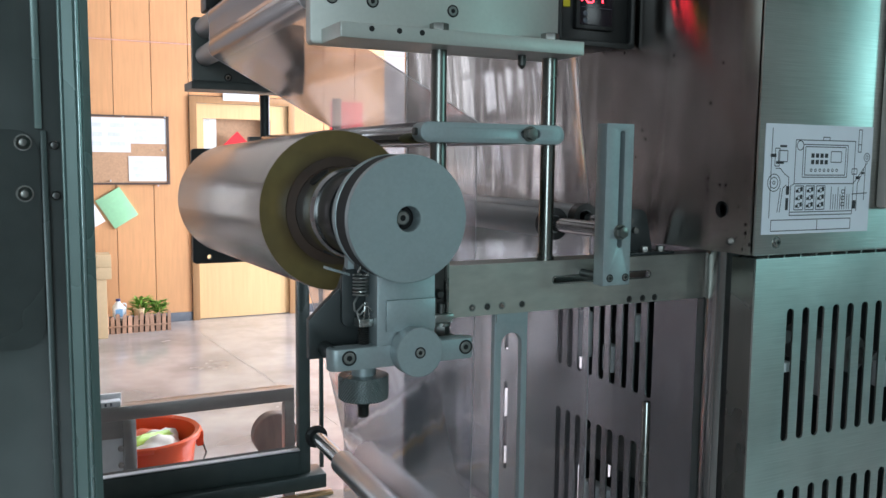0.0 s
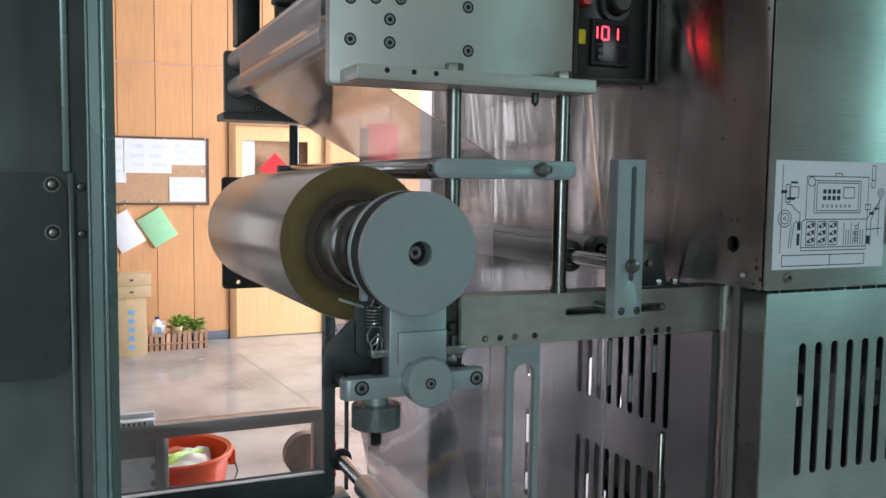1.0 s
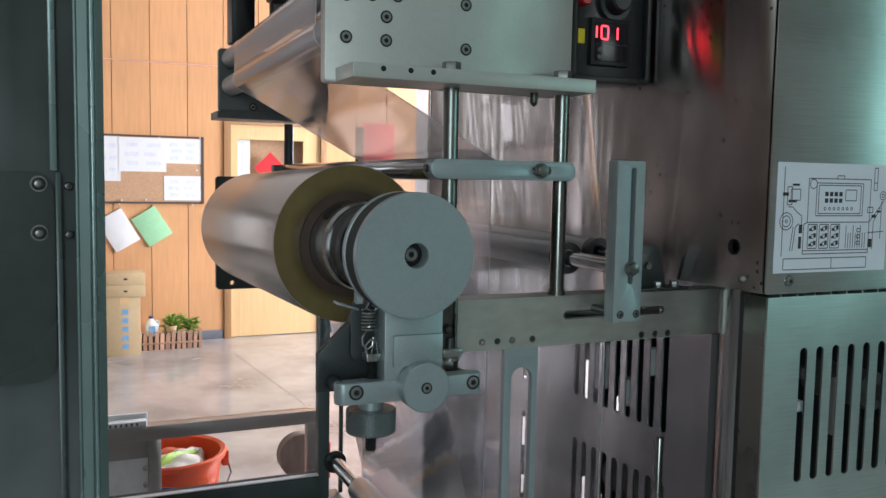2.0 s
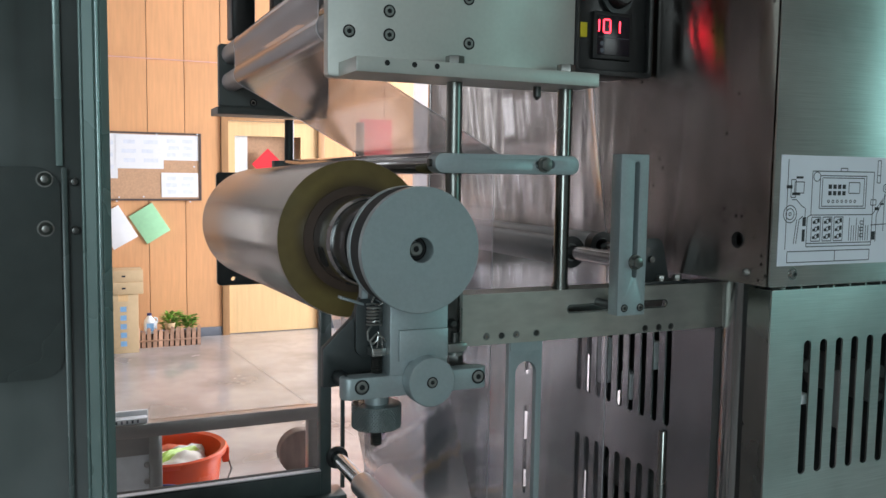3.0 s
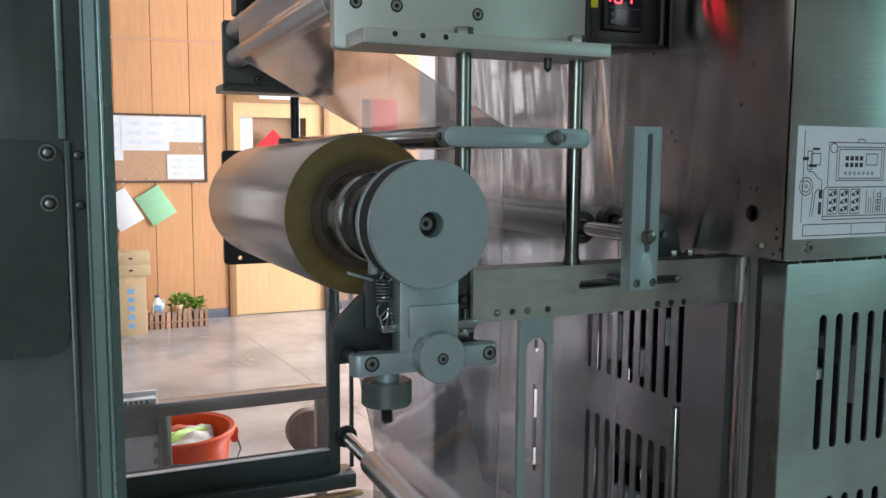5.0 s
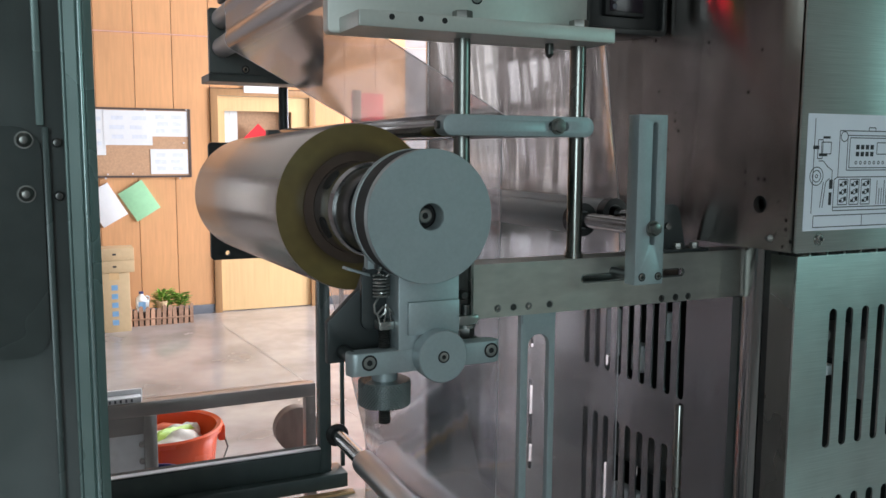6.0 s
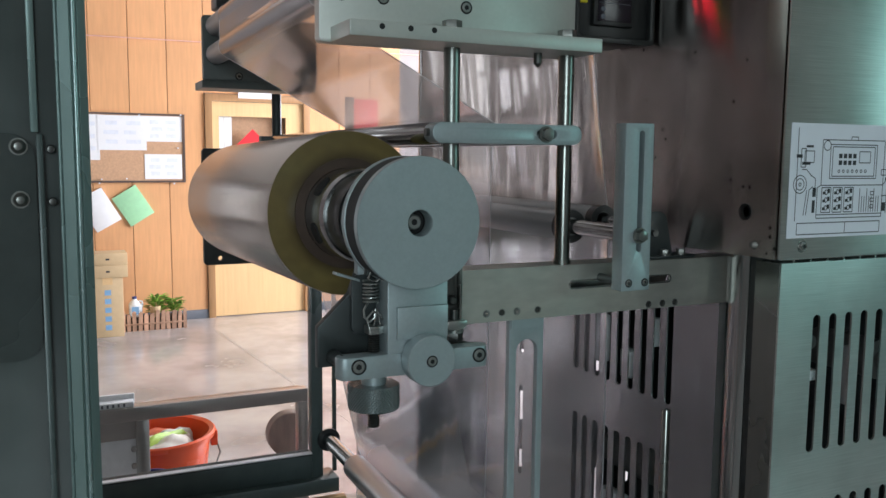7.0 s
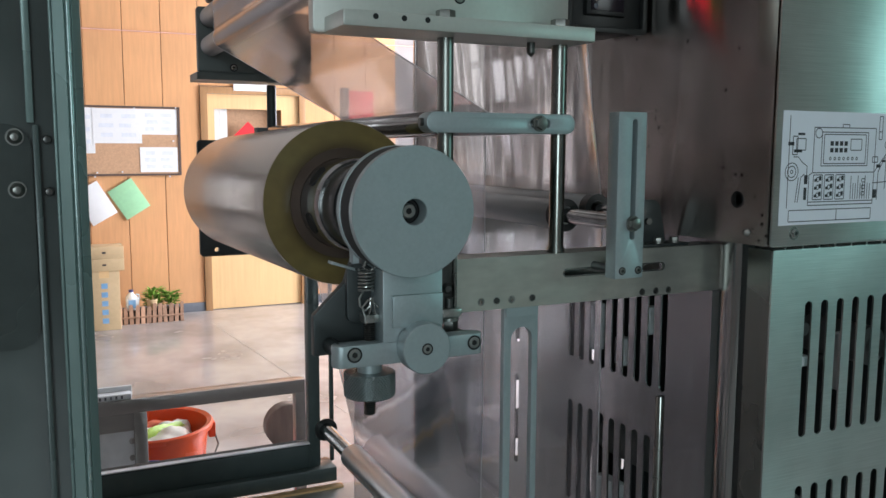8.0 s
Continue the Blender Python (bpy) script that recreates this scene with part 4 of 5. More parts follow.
part("bearing_housing", lathe([(0.0, 0.9815), (0.056, 0.9815), (0.058, 0.984), (0.058, 1.018), (0.056, 1.021), (0.032, 1.021)], 72, (0.393, 0, 1.47)), M_DARKPLATE, brake)
part("neck", box(0.345, 0.441, 0.986, 1.0, 1.39, 1.46, 0.002), M_ALU, brake)
blk = part("block", box(0.3665, 0.4415, 0.945, 0.9905, 1.30, 1.406, 0.0015), M_ALU, brake, "grey milled block")
part("block_face", box(0.3765, 0.4395, 0.9395, 0.9447, 1.338, 1.3755, 0.001), M_ALU, brake)
part("belt", lathe([(0.0705, DY + 0.0125), (0.0739, DY + 0.0125), (0.0739, DY + 0.0415), (0.0705, DY + 0.0415)], 96, DC), M_RUBBER, brake, "black brake belt")
cb = part("crossbar", plate(rrect(0.3085, 0.944, 0.4975, 0.968, 0.011), [], 1.2955, 1.3215, "z", 0.0015), M_ALU, brake, "grey crossbar with rounded ends")
for x in (0.3315, 0.4835):
    socket_screw(cb, x, 0.944, 1.3105, 0.0068)
part("crossbar_pin", rod((0.3175, 0.958, 1.3135), (0.3175, 1.008, 1.3135), 0.0082, n=28), M_DARKPLATE, cb)
part("crossbar_pin", rod((0.4835, 0.958, 1.3105), (0.4835, 0.992, 1.3105), 0.0085, n=28), M_DARKPLATE, cb)
kn = part("clamp_knob", lathe([(0.003, 0.9215), (0.0285, 0.9215), (0.0297, 0.9227), (0.0297, 0.942), (0.0285, 0.9435), (0.0, 0.9435)], 72, (0.4115, 0, 1.3145)), M_ALU, brake, "round grey clamp knob")
socket_screw(kn, 0.4115, 0.9215, 1.3145, 0.0052)


def knurled(x, y, z0, z1, r):
    """Round nut with a cross-cut diamond knurl."""
    bm = bmesh.new()
    n, m = 200, 24

    def cut(k):
        return abs(k % 4 - 2) / 2

    rings = [[bm.verts.new((x + r * 0.93 * math.cos(2 * math.pi * i / n), y + r * 0.93 * math.sin(2 * math.pi * i / n), z0)) for i in range(n)]]
    for k in range(m + 1):
        z = z0 + 0.0015 + (z1 - z0 - 0.003) * k / m
        row = []
        for i in range(n):
            q = r - 0.0017 * max(cut(i + k), cut(i - k))
            row.append(bm.verts.new((x + q * math.cos(2 * math.pi * i / n), y + q * math.sin(2 * math.pi * i / n), z)))
        rings.append(row)
    rings.append([bm.verts.new((x + r * 0.93 * math.cos(2 * math.pi * i / n), y + r * 0.93 * math.sin(2 * math.pi * i / n), z1)) for i in range(n)])
    for a, b in zip(rings, rings[1:]):
        for i in range(n):
            bm.faces.new((a[i], a[(i + 1) % n], b[(i + 1) % n], b[i]))
    bm.faces.new(rings[0][::-1])
    bm.faces.new(rings[-1])
    return bm


KX, KY = 0.357, 0.965
part("knurled_nut", knurled(KX, KY, 1.2555, 1.2845, 0.0305), M_KNURL, brake, "dark knurled adjusting nut", 4)
part("nut_collar", rod((KX, KY, 1.2845), (KX, KY, 1.297), 0.0145, n=32), M_ALU, brake)


def threaded(x, y, z0, z1, r, pitch=0.0026):
    prof = [(0.0, z0)]
    z = z0
    k = 0
    while z < z1:
        prof.append((r if k % 2 else r * 0.78, z))
        z += pitch / 2
        k += 1
    prof.append((0.0, z1))
    return lathe(prof, 20, (x, y, 0), "z")


part("adjusting_screw", threaded(KX, KY, 1.2325, 1.352, 0.0072), M_BLACKSTEEL, brake, "dark threaded screw")
part("screw_nut", box(KX - 0.009, KX + 0.009, KY - 0.009, KY + 0.009, 1.343, 1.3525, 0.001), M_SCREW, brake)
SP = []
for i in range(200):
    t = i / 199
    a = 2 * math.pi * 6.5 * t
    SP.append((KX - 0.002 + 0.0088 * math.cos(a), KY + 0.004 + 0.0088 * math.sin(a), 1.378 + 0.026 * t))
part("spring", tube(SP, 0.0013, 6), M_SCREW, brake, "steel coil spring")
part("spring_hook", tube([(KX - 0.006, KY + 0.004, 1.378), (KX - 0.012, KY, 1.371), (KX - 0.012, KY - 0.002, 1.363), (KX - 0.006, KY - 0.003, 1.357), (KX, KY - 0.003, 1.362), (KX + 0.001, KY - 0.003, 1.372)], 0.0014, 8), M_SCREW, brake)
part("wire_loop", tube([(KX - 0.008, KY - 0.006, 1.352), (KX - 0.011, KY - 0.007, 1.362), (KX - 0.004, KY - 0.008, 1.370), (KX + 0.004, KY - 0.007, 1.366), (KX + 0.012, KY - 0.006, 1.357), (KX + 0.010, KY - 0.004, 1.352)], 0.0013, 8), M_SCREW, brake)
part("wire_loop", tube([(KX - 0.003, KY - 0.008, 1.353), (KX + 0.001, KY - 0.009, 1.373), (KX + 0.005, KY - 0.007, 1.353)], 0.0013, 8), M_SCREW, brake)
part("spring_hook", tube([(KX - 0.002, KY - 0.004, 1.404), (KX - 0.009, KY - 0.006, 1.408), (KX - 0.006, KY - 0.007, 1.416), (KX - 0.002, KY - 0.007, 1.421), (KX + 0.002, KY - 0.007, 1.416), (KX + 0.005, KY - 0.005, 1.407), (KX + 0.001, KY - 0.004, 1.404)], 0.0014, 8), M_SCREW, brake)
part("belt_clip", box(KX - 0.010, KX + 0.004, KY - 0.006, KY + 0.006, 1.411, 1.43, 0.001), M_DARKPLATE, brake)
part("lever_plate", plate(rrect(0.3365, 1.338, 0.374, 1.409, 0.011), [], 0.983, 0.9915, "y", 0.0013), M_DARKPLATE, brake, "dark rounded spring plate")
part("lever_tab", plate([(0.316, 1.411), (0.344, 1.402), (0.344, 1.405), (0.317, 1.414)], [], 0.975, 0.992, "y", 0.0005), M_ALU, brake, "bent sheet lever")
part("stop_strap", box(0.459, 0.4735, 0.984, 0.9895, 1.346, 1.44, 0.001), M_BLACKSTEEL, brake, "dark upright strap")
part("strap_edge", box(0.4735, 0.477, 0.978, 0.9895, 1.346, 1.44, 0.0006), M_SHAFT, brake)
part("strap_screw", lathe([(0, 0.9755), (0.004, 0.976), (0.0062, 0.979), (0.0066, 0.984)], 20, (0.4645, 0, 1.372)), M_BLACKSTEEL, brake)
part("stop_nut", box(0.456, 0.4825, 0.974, 0.992, 1.336, 1.3475, 0.0015), M_SCREW, brake, "bright square nut")
part("stop_washer", rod((0.469, 0.984, 1.332), (0.469, 0.984, 1.336), 0.0125, n=28), M_SCREW, brake)
part("stop_bolt", merge(rod((0.469, 0.984, 1.3205), (0.469, 0.984, 1.332), 0.0112, n=6, bev=0.0006), rod((0.469, 0.984, 1.30), (0.469, 0.984, 1.36), 0.0058, n=16)), M_BLACKSTEEL, brake, "dark stop bolt")
rb = thing("rear_bearing_plate", (0.39, 1.9, 1.31), "black rear bearing plate holding the mandrel", "bearing plate")
part("plate_body", plate(rrect(0.318, 1.312, 0.47, 1.56, 0.008), [circle(0.3525, 1.326, 0.005, 16)], 1.89, 1.905, "y", 0.001), M_DARKPLATE, rb)
part("strut", box(0.43, 0.47, 1.906, 1.929, 1.34, 1.40), M_DARKPLATE, rb)

# ---- guards ----
gd = thing("guard_window", (0.1, 1.95, 0.77), "dark green-grey guard frame with a clear pane", "guard")
part("bottom_rail", merge(box(-0.5, 0.5625, 1.93, 1.97, 0.79, 0.845, 0.003), box(-0.5, 0.622, 1.91, 1.985, 0.755, 0.79, 0.003)), M_FRAME, gd)
# Matt black cover added to keep the wood's reflection off the rail.
part("rail_top_mask", merge(box(-0.5, 0.5625, 1.9298, 1.9475, 0.8452, 0.8472), box(-0.5, 0.5625, 1.9515, 1.971, 0.8452, 0.8472)), M_RUBBER, gd, "added matt dark cover on the rail top")
part("glazing_strip", box(-0.5, 0.5625, 1.9302, 1.9472, 0.8475, 0.8500), M_WHITE, gd, "pale glazing strip")
part("post", box(-0.54, -0.501, 1.93, 1.97, 0.0, 2.2, 0.003), M_FRAME, gd)
part("pane", box(-0.5, 0.5625, 1.948, 1.951, 0.846, 1.32), M_GLASS, gd)
ty = thing("drip_tray", (0.45, 1.5, 0.0), "shallow steel tray under the film", "tray")
part("tray_sheet", box(-0.2, 0.93, 1.1, 1.905, 0.742, 0.747), M_ALUROLL, ty)
part("tray_lip", box(-0.2, 0.63, 1.885, 1.905, 0.747, 0.752), M_DOORWOOD, ty, "wood coloured edge strip")
part("tray_support", box(0.2, 0.6, 1.3, 1.7, 0.0, 0.742), M_DARKPLATE, ty)
dr = thing("guard_door", (-0.2, 0.86, 0.4), "smoked acrylic guard door in a green-grey frame, standing open", "door")
part("panel", box(-0.7, 0.036, 0.858, 0.862, 0.3, 2.2), M_SMOKED, dr)
part("edge_profile", plate([(0.036, 0.835), (0.044, 0.832), (0.047, 0.84), (0.051, 0.838), (0.0575, 0.846), (0.0575, 0.88), (0.036, 0.88)], [], 0.3, 2.2, "z"), M_FRAMELIGHT, dr, "green-grey edge profile")
part("inner_strip", box(0.0125, 0.0185, 0.853, 0.8575, 1.563, 2.2, 0.001), M_FRAMELIGHT, dr)
part("lower_strip", box(0.0165, 0.0215, 0.8515, 0.8543, 0.3, 1.5615, 0.0008), M_FRAME, dr)
part("corner_bead", rod((0.0345, 0.8545, 0.3), (0.0345, 0.8545, 2.2), 0.0016, n=10), M_FRAMELIGHT, dr)
part("profile_bead", rod((0.0475, 0.837, 0.3), (0.0475, 0.837, 2.2), 0.0022, n=12), M_PROFILE, dr)
# Real hinge plate, drawn out with a round foot as the dark reflection.
hg = part("hinge_plate", plate(rrect(-0.2, 1.37, 0.0155, 1.562, 0.02), [], 0.8545, 0.8578, "y"), M_HINGE, dr)
for z in (1.551, 1.507):
    part("cap_nut", lathe([(0, 0.846), (0.003, 0.8465), (0.0052, 0.849), (0.006, 0.8525), (0.0072, 0.8525), (0.0072, 0.8546)], 24, (0.003, 0, z)), M_BOLT, hg)
# Reflections of the two cap nuts, built as small dark domes.
for z in (1.549, 1.505):
    part("nut_ghost", lathe([(0, 0.8505), (0.003, 0.851), (0.004, 0.8545)], 16, (0.0275, 0, z)), M_BLACKSTEEL, hg)
part("door_foot", box(-0.1, 0.05, 0.84, 0.88, 0.0, 0.3), M_FRAME, dr)

# ---- far wall fittings ----
single("trim", box(-0.95, DX - 0.021, Y_WALL + 0.0195, Y_WALL + 0.0199, 0.0, 3.59), M_DOORFRAME, "dark backing in the joints of the wood panels", "trim", kind="structure")
PWID = 0.3275
for i in range(-12, 14):
    x = DX - 0.022 + PWID * (i + 0.5)
    if -0.9 < x - PWID / 2 and x + PWID / 2 < 3.5:
        z0 = 2.125 if DX - 0.1 < x < DX + 1.0 else 0.085
        ob = part("wall_panel", box(x - PWID / 2 + 0.003, x + PWID / 2 - 0.003, Y_WALL - 0.002, Y_WALL + 0.019, z0, 3.59, 0.002, 1), M_WOOD, None)
        ob.parent = wall_n
        ob.location = -wall_n.location
single("baseboard", box(-4, DX - 0.022, Y_WALL - 0.012, Y_WALL + 0.019, 0, 0.085, 0.002), M_SKIRT, "dark grey skirting board", "baseboard", kind="structure")
single("baseboard", box(DX + 1.0, 6, Y_WALL - 0.012, Y_WALL + 0.019, 0, 0.085, 0.002), M_SKIRT, "dark grey skirting board", "baseboard", kind="structure")
door = thing("door_1", (DX + 0.48, Y_WALL, 0), "light wood door with a glazed top panel, closed", "door", kind="structure")
part("door_leaf", plate(rrect(DX + 0.045, 0.008, DX + 0.92, 2.05), [rrect(DX + 0.112, 1.25, DX + 0.752, 1.914)], Y_WALL + 0.01, Y_WALL + 0.05, "y"), M_DOORWOOD, door)
part("door_frame", plate([(DX - 0.02, 0.0), (DX + 0.045, 0.0), (DX + 0.045, 2.052), (DX + 0.922, 2.052), (DX + 0.922, 0.0), (DX + 0.985, 0.0), (DX + 0.985, 2.118), (DX - 0.02, 2.118)], [], Y_WALL - 0.025, Y_WALL + 0.018, "y", 0.002), M_DOORFRAME, door)
part("door_pane", box(DX + 0.112, DX + 0.752, Y_WALL + 0.028, Y_WALL + 0.032, 1.25, 1.914), M_GLASS, door)
# Brown backing and pale bands stand in for reflections in the pane.
part("pane_backing", box(DX + 0.0, DX + 0.9, Y_WALL + 0.14, Y_WALL + 0.15, 0.1, 2.05), M_CORK, door)
part("pane_white_band", box(DX + 0.17, DX + 0.24, Y_WALL + 0.06, Y_WALL + 0.07, 1.25, 1.914), M_WHITE, door)
part("pane_grey_band", box(DX + 0.112, DX + 0.168, Y_WALL + 0.06, Y_WALL + 0.07, 1.25, 1.914), M_GREYPANEL, door)
single("door_sign", box(DX + 0.29, DX + 0.63, Y_WALL - 0.03, Y_WALL - 0.025, 2.085, 2.20), M_WHITE, "plain white sign plate over the door", "sign")
ds = plate([(DX + 0.275, 1.645), (DX + 0.43, 1.49), (DX + 0.585, 1.645), (DX + 0.43, 1.80)], [], Y_WALL + 0.0245, Y_WALL + 0.0275, "y")
single("red_paper_diamond", ds, M_RED, "red paper diamond decoration stuck on the door pane", "decoration")
single("red_banner", box(2.74, 3.08, Y_WALL - 0.01, Y_WALL - 0.003, 1.62, 2.12, 0.001), M_RED, "plain red paper banner on the wood wall", "banner")
single("wall_cord", rod((-3.9, Y_WALL - 0.012, 2.565), (5.9, Y_WALL - 0.012, 2.60), 0.006, n=10), M_PINK, "thin pink cord run across the wood wall", "cord")

nb = thing("notice_board", (DX - 0.75, Y_WALL - 0.01, 1.30), "brown notice board with dark frame and white sheets", "notice board")
part("board", box(DX - 1.28, DX - 0.22, Y_WALL - 0.016, Y_WALL - 0.003, 1.31, 1.905), M_CORK, nb)
part("board_frame", plate(rrect(DX - 1.30, 1.295, DX - 0.205, 1.918), [rrect(DX - 1.28, 1.312, DX - 0.225, 1.902)], Y_WALL - 0.026, Y_WALL - 0.003, "y"), M_BOARDFRAME, nb)
for k, (x0, x1, z0, z1) in enumerate(((-1.155, -0.937, 1.496, 1.898), (-0.952, -0.541, 1.586, 1.895), (-0.548, -0.229, 1.666, 1.896), (-0.563, -0.235, 1.326, 1.552))):
    y = Y_WALL - 0.0165 - 0.0025 * (k % 2)
    sheet = part("notice_sheet", box(DX + x0, DX + x1, y - 0.0015, y, z0, z1), M_WHITE, nb)
    for j in range(3):
        for i in range(2):
            u = x0 + (x1 - x0) * (0.12 + 0.42 * i + 0.04 * ((j + k) % 2))
            w = z1 - (z1 - z0) * (0.16 + 0.27 * j)
            part("print_block", box(DX + u, DX + u + (x1 - x0) * (0.24 + 0.06 * ((i + j) % 2)), y - 0.0022, y - 0.0016, w - 0.035, w), M_PRINT, sheet)
for x, z in ((-0.27, 1.61), (-0.72, 1.33), (-0.93, 1.325), (-0.24, 1.91), (-0.6, 1.90), (-0.31, 1.285), (-0.95, 1.29)):
    part("drawing_pin", rod((DX + x, Y_WALL - 0.036, z), (DX + x, Y_WALL - 0.018, z), 0.007, n=12), M_PAPER, nb)


def hung_sheet(cx, cz, w, h, a, mat, label):
    c, s = math.cos(radians(a)), math.sin(radians(a))
    pts = [(cx + c * u - s * v, cz + s * u + c * v) for u, v in ((-w / 2, -h / 2), (w / 2, -h / 2), (w / 2, h / 2), (-w / 2, h / 2))]
    return single("hung_folder", plate(pts, [], Y_WALL - 0.024, Y_WALL - 0.004, "y", 0.001), mat, label, "folder")


hung_sheet(DX - 0.672, 1.085, 0.24, 0.30, 32, M_GREEN, "green folder hung crooked on the wood wall")
hung_sheet(DX - 0.96, 1.05, 0.24, 0.33, 30, M_WHITE, "white folder hung crooked on the wood wall")

# planter with pickets
pl = thing("planter", (0.825, 7.86, 0), "brown picket planter box with green plants", "planter")
part("box", box(0.57, 1.085, 7.80, 7.99, 0.0, 0.11, 0.003), M_SOIL, pl)
for i in range(12):
    x = 0.565 + 0.0475 * i
    h = 0.145 + random.uniform(0.0, 0.045)
    k, w = random.uniform(-0.008, 0.008), random.uniform(0.014, 0.019)
    part("picket", plate([(x - w, 0.0), (x + w, 0.0), (x + w + k, h - 0.012), (x + k, h), (x - w + k, h - 0.015)], [], 7.783, 7.797, "y"), M_PICKET, pl)
part("picket_rail", box(0.55, 1.10, 7.775, 7.7825, 0.055, 0.07, 0.002), M_PICKET, pl)
part("flower_pot", lathe([(0.0, 0.10), (0.036, 0.10), (0.046, 0.19), (0.05, 0.192), (0.05, 0.205), (0.04, 0.205), (0.038, 0.17), (0.0, 0.17)], 28, (0.84, 7.85, 0), "z"), M_CARD, pl)


def leaf(bm, base, d, length, width):
    d = d.normalized()
    side = d.cross(Vector((0, 0, 1)))
    side = side.normalized() if side.length > 1e-3 else Vector((1, 0, 0))
    droop = Vector((0, 0, -0.25 * length))
    p = [base, base + d * length * 0.45 + side * width, base + d * length + droop, base + d * length * 0.45 - side * width]
    vs = [bm.verts.new(q) for q in p]
    bm.faces.new((vs[0], vs[1], vs[2]))
    bm.faces.new((vs[0], vs[2], vs[3]))


def plant(cx, cy, h, spread, n, label):
    ob = thing("potted_plant", (cx, cy, 0.11), label, "plant", "planter plants")
    part("stem", merge(*[rod((cx, cy, 0.10), (cx + random.uniform(-0.05, 0.05), cy, 0.11 + h * 0.8), 0.004, n=6) for _ in range(4)]), M_LEAF, ob)
    for _ in range(5):
        bm = bmesh.new()
        for _ in range(n // 5):
            a = random.uniform(0, 2 * math.pi)
            r = random.uniform(0, spread * 0.6)
            b = Vector((cx + r * math.cos(a), cy + 0.4 * r * math.sin(a), 0.13 + random.uniform(0.0, h * 0.8)))
            leaf(bm, b, Vector((math.cos(a), 0.5 * math.sin(a), random.uniform(0.2, 1.0))), random.uniform(0.05, 0.1), random.uniform(0.012, 0.024))
        part("leaves", bm, M_LEAF, ob)
    return ob


plant(0.855, 7.9, 0.18, 0.12, 130, "bushy green potted plant in the planter")
plant(1.01, 7.9, 0.14, 0.07, 70, "small spiky green plant in the planter")
jug = thing("plastic_jug", (0.68, 7.9, 0.11), "white plastic jug with a blue label in the planter", "jug")
part("body", merge(box(0.625, 0.735, 7.86, 7.94, 0.11, 0.225, 0.015), lathe([(0.05, 0.215), (0.045, 0.235), (0.02, 0.262), (0.018, 0.275)], 24, (0.672, 7.9, 0), "z")), M_JUG, jug)
part("cap", rod((0.672, 7.9, 0.272), (0.672, 7.9, 0.293), 0.02), M_NAVY, jug, "navy screw cap")
part("handle", tube([(0.71, 7.9, 0.25), (0.735, 7.9, 0.245), (0.74, 7.9, 0.215), (0.73, 7.9, 0.19)], 0.008), M_JUG, jug)
part("label", box(0.645, 0.705, 7.8585, 7.8597, 0.135, 0.205), M_BLUE, jug)

# boxes against the wall
cb1 = thing("cardboard_box", (0.46, 7.75, 0), "tall brown cardboard box with blue print", "box", "stacked boxes")
part("carton", box(0.24, 0.562, 7.62, 7.88, 0.0, 0.51, 0.004), M_CARD, cb1)
for i in range(5):
    part("printed_mark", box(0.415, 0.465, 7.6188, 7.6199, 0.06 + 0.075 * i, 0.105 + 0.075 * i), M_BLUE, cb1)
part("carton_tape", box(0.40, 0.48, 7.6192, 7.6199, 0.45, 0.51), M_DOORWOOD, cb1)
for z in (0.51, 0.614):
    b = thing("small_cardboard_box", (0.43, 7.74, z), "flat brown cardboard box stacked on a tall one", "box", "stacked boxes")
    part("carton", box(0.23, 0.603, 7.61, 7.87, z, z + 0.103, 0.004), M_CARD, b)
    part("printed_mark", box(0.43, 0.46, 7.6088, 7.6099, z + 0.045, z + 0.06), M_INK, b)

# steel table
tb = thing("steel_table", (0.4, 3.0, 0), "stainless steel work table frame behind the machine", "table")
part("front_rail", box(-0.6, 0.80, 2.80, 2.84, 0.712, 0.757, 0.002), M_TABLE, tb)
part("tray_top", box(-0.6, 0.78, 2.84, 2.85, 0.70, 0.757), M_TABLE, tb)
part("leg", box(0.243, 0.283, 2.80, 2.84, 0.0, 0.712, 0.002), M_TABLE, tb)
part("leg", box(0.765, 0.80, 2.80, 2.84, 0.0, 0.712, 0.002), M_TABLE, tb)
part("leg", box(-0.6, -0.56, 2.80, 2.84, 0.0, 0.712, 0.002), M_TABLE, tb)
part("under_rail", box(-0.56, 0.2425, 2.803, 2.809, 0.655, 0.711), M_TABLE, tb)
for i in range(6):
    part("weld_bead", lathe([(0, 2.7985), (0.006, 2.7995), (0.009, 2.803), (0.009, 2.81)], 14, (0.236, 0, 0.62 - 0.055 * i)), M_TABLE, tb)
part("side_sheet", box(-0.56, 0.2425, 2.81, 2.82, 0.1, 0.70), M_GREYPANEL, tb)
tr = thing("vented_tray", (0.2, 2.86, 0.757), "small white vented tray on the steel table", "tray")
part("tray_body", box(-0.1, 0.24, 2.805, 2.845, 0.757, 0.775, 0.003), M_WHITE, tr)
part("tray_back", box(-0.1, 0.245, 2.846, 2.858, 0.757, 0.79, 0.003), M_WHITE, tr)
for i in range(14):
    part("vent_slot", box(0.0 + 0.016 * i, 0.006 + 0.016 * i, 2.8035, 2.8048, 0.761, 0.771), M_SKIRT, tr)

# bucket
BX, BYY = 0.388, 3.62
bk = thing("orange_bucket", (BX, BYY, 0), "orange plastic bucket full of plastic bags", "bucket")
part("body", lathe([(0.0, 0.0), (0.165, 0.0), (0.172, 0.01), (0.215, 0.38), (0.232, 0.385), (0.236, 0.405), (0.229, 0.412), (0.210, 0.405), (0.205, 0.375), (0.160, 0.02), (0.0, 0.02)], 72, (BX, BYY, 0), "z"), M_ORANGE, bk)
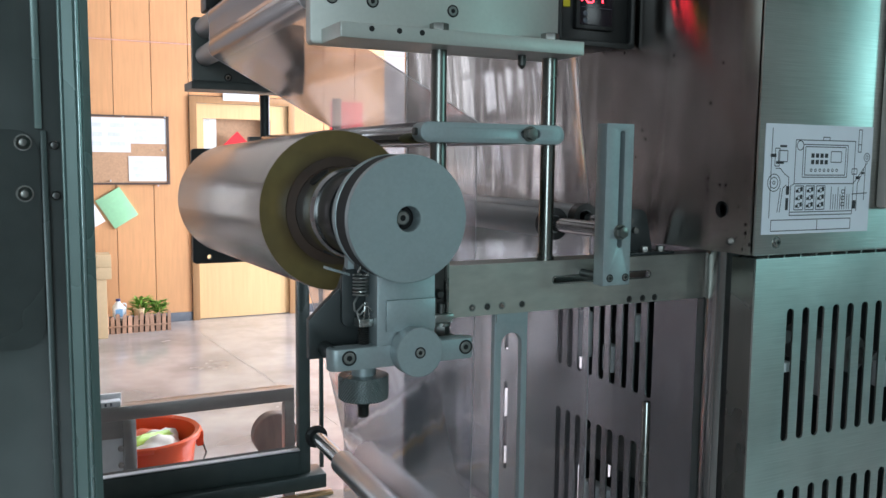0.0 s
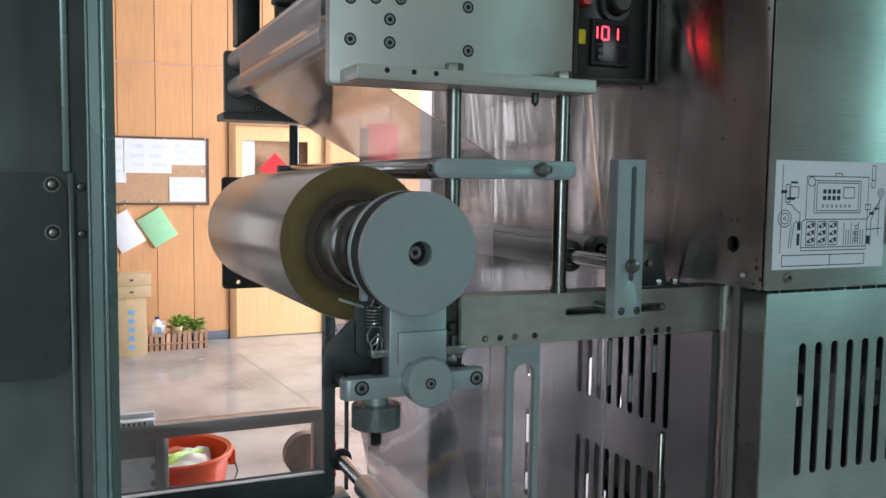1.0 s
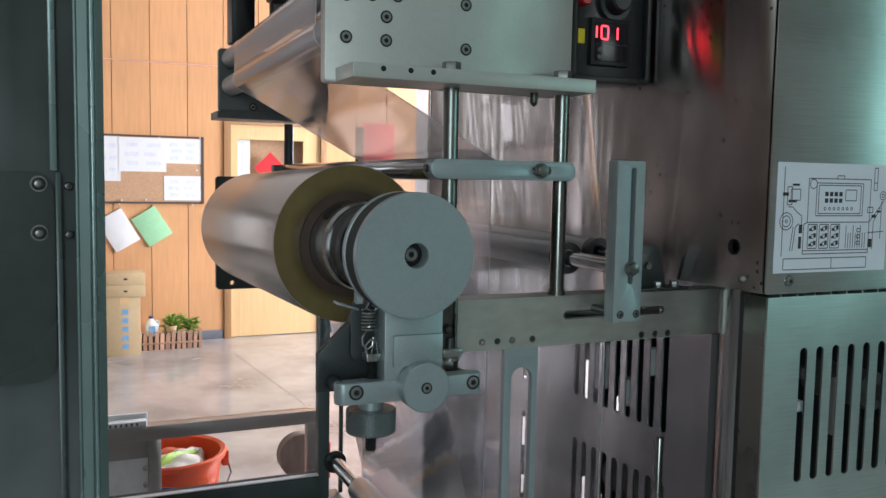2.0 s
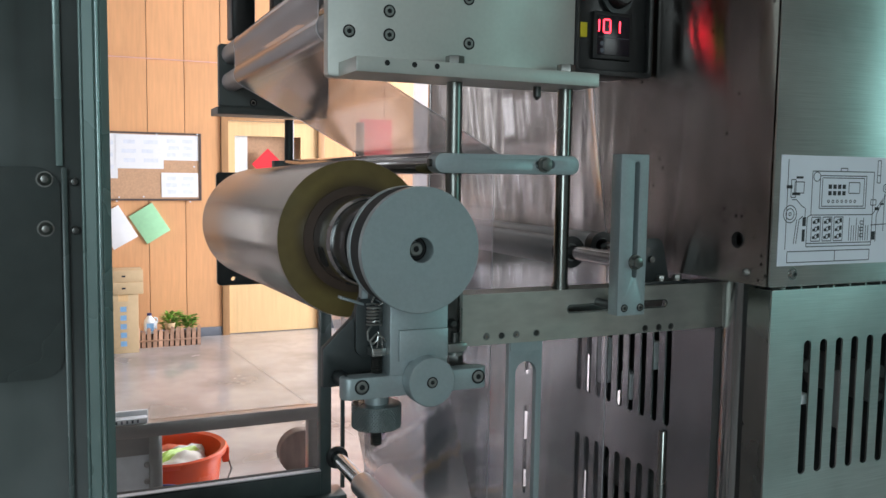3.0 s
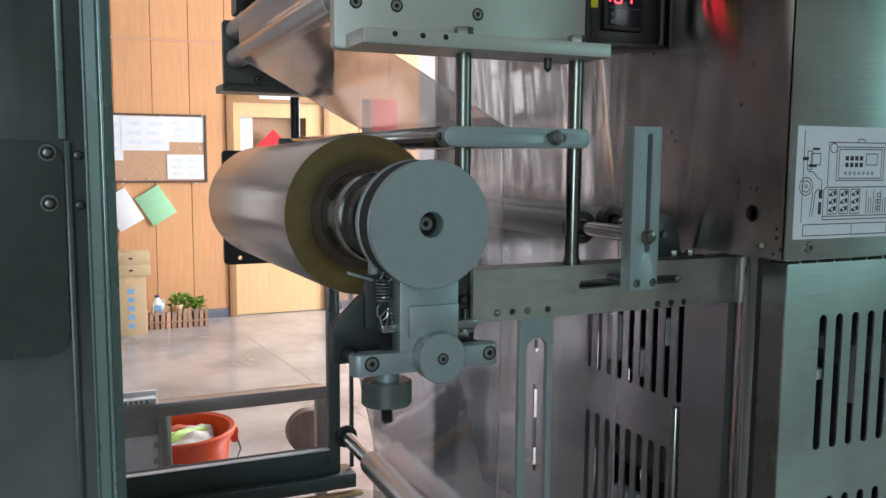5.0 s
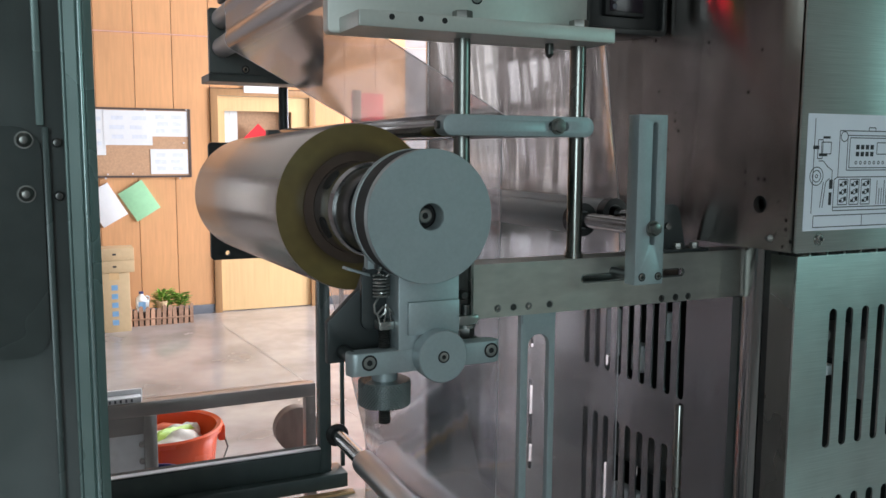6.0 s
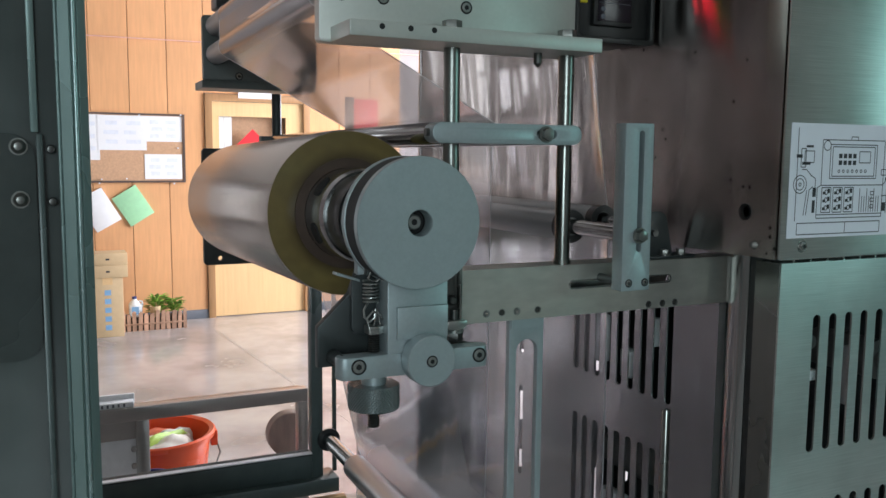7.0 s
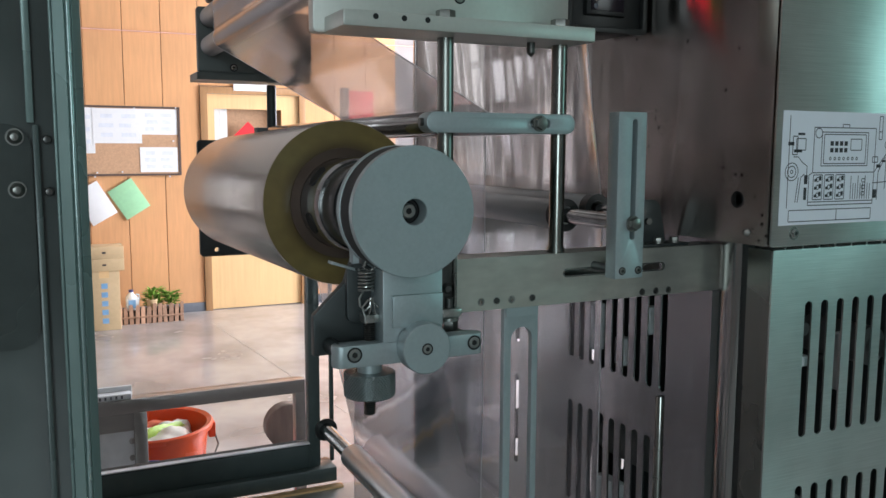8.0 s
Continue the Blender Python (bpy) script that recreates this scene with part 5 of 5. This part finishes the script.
part("lug", box(BX + 0.215, BX + 0.243, BYY - 0.03, BYY + 0.03, 0.325, 0.39, 0.004), M_ORANGE, bk)
part("bail", tube([(BX + 0.24, BYY, 0.345), (BX + 0.247, BYY - 0.06, 0.305), (BX + 0.2, BYY - 0.17, 0.275), (BX, BYY - 0.26, 0.255)], 0.004), M_BLACKSTEEL, bk)
BAGS = [(-0.07, 0.02, 0.13, 0.13, 0.07, 0, "white"), (0.045, -0.04, 0.115, 0.10, 0.075, 20, "white"), (0.02, 0.10, 0.10, 0.06, 0.075, -10, "orange"), (0.02, -0.015, 0.16, 0.022, 0.085, 38, "green"), (-0.05, -0.13, 0.08, 0.05, 0.07, -20, "white"), (0.08, 0.06, 0.10, 0.03, 0.078, 25, "white")]
for k, (u, v, ra, rb2, rc, ang, tone) in enumerate(BAGS):
    bm = bmesh.new()
    bmesh.ops.create_icosphere(bm, subdivisions=4, radius=1)
    ca, sa = math.cos(radians(ang)), math.sin(radians(ang))
    for q in bm.verts:
        c = q.co.copy()
        w = 1 + 0.3 * noise.noise(c * 1.6 + Vector((k * 7, 0, 0))) + 0.10 * abs(noise.noise(c * 4.5 + Vector((0, k * 5, 0))))
        px, py = c.x * ra * w, c.y * rb2 * w
        q.co = Vector((BX + u + ca * px - sa * py, BYY + v + sa * px + ca * py, 0.312 + c.z * rc * w))
    single("plastic_bag", bm, {"white": M_BAG, "green": M_BAGGREEN, "orange": M_ORANGEBAG}[tone], {"white": "crumpled white plastic bag in the bucket", "green": "folded green plastic bag in the bucket", "orange": "orange plastic bag in the bucket"}[tone], "bag", "bags in the bucket")

single("plastic_bin", lathe([(0.0, 0.0), (0.072, 0.0), (0.085, 0.363), (0.090, 0.365), (0.090, 0.373), (0.082, 0.373), (0.068, 0.01), (0.0, 0.01)], 48, (0.318, 3.2, 0), "z"), M_NAVY, "slim navy plastic bin on the floor beside the bucket", "bin")
fr = thing("floor_roll", (1.1, 4.235, 0), "dark brown roll standing on edge on the floor", "roll")
part("roll_body", lathe([(0.0, 4.2), (0.112, 4.2), (0.116, 4.204), (0.116, 4.27), (0.0, 4.27)], 64, (1.105, 0, 0.116)), M_DARKWOOD, fr)
rp = thing("red_stand", (1.235, 4.16, 0), "small red steel stand on the floor", "stand")
part("post", box(1.225, 1.245, 4.15, 4.17, 0.0, 0.19, 0.002), M_RED, rp)


def motions():
    """Roll and drum turn clockwise in short pulls as film is drawn off; the roll sits a little askew."""
    walk(roll, [(t, pose(RC[0], 1.4465, RC[1], -1.15, 0, 0.64) @ pose(0, 0, 0, 0, a, 0)) for t, a in ROLL_TURN])
    walk(drum, [(t, pose(DC[0], DY + 0.03, DC[2], 0, a, 0)) for t, a in ROLL_TURN])


ROLL_TURN = [(0.0, 0), (1.7, 0), (2.0, 0), (2.6, 50), (2.8, 50), (4.4, 50), (4.5, 52), (4.8, 98), (5.0, 105), (5.2, 107), (6.3, 108), (8.0, 108)]
motions()
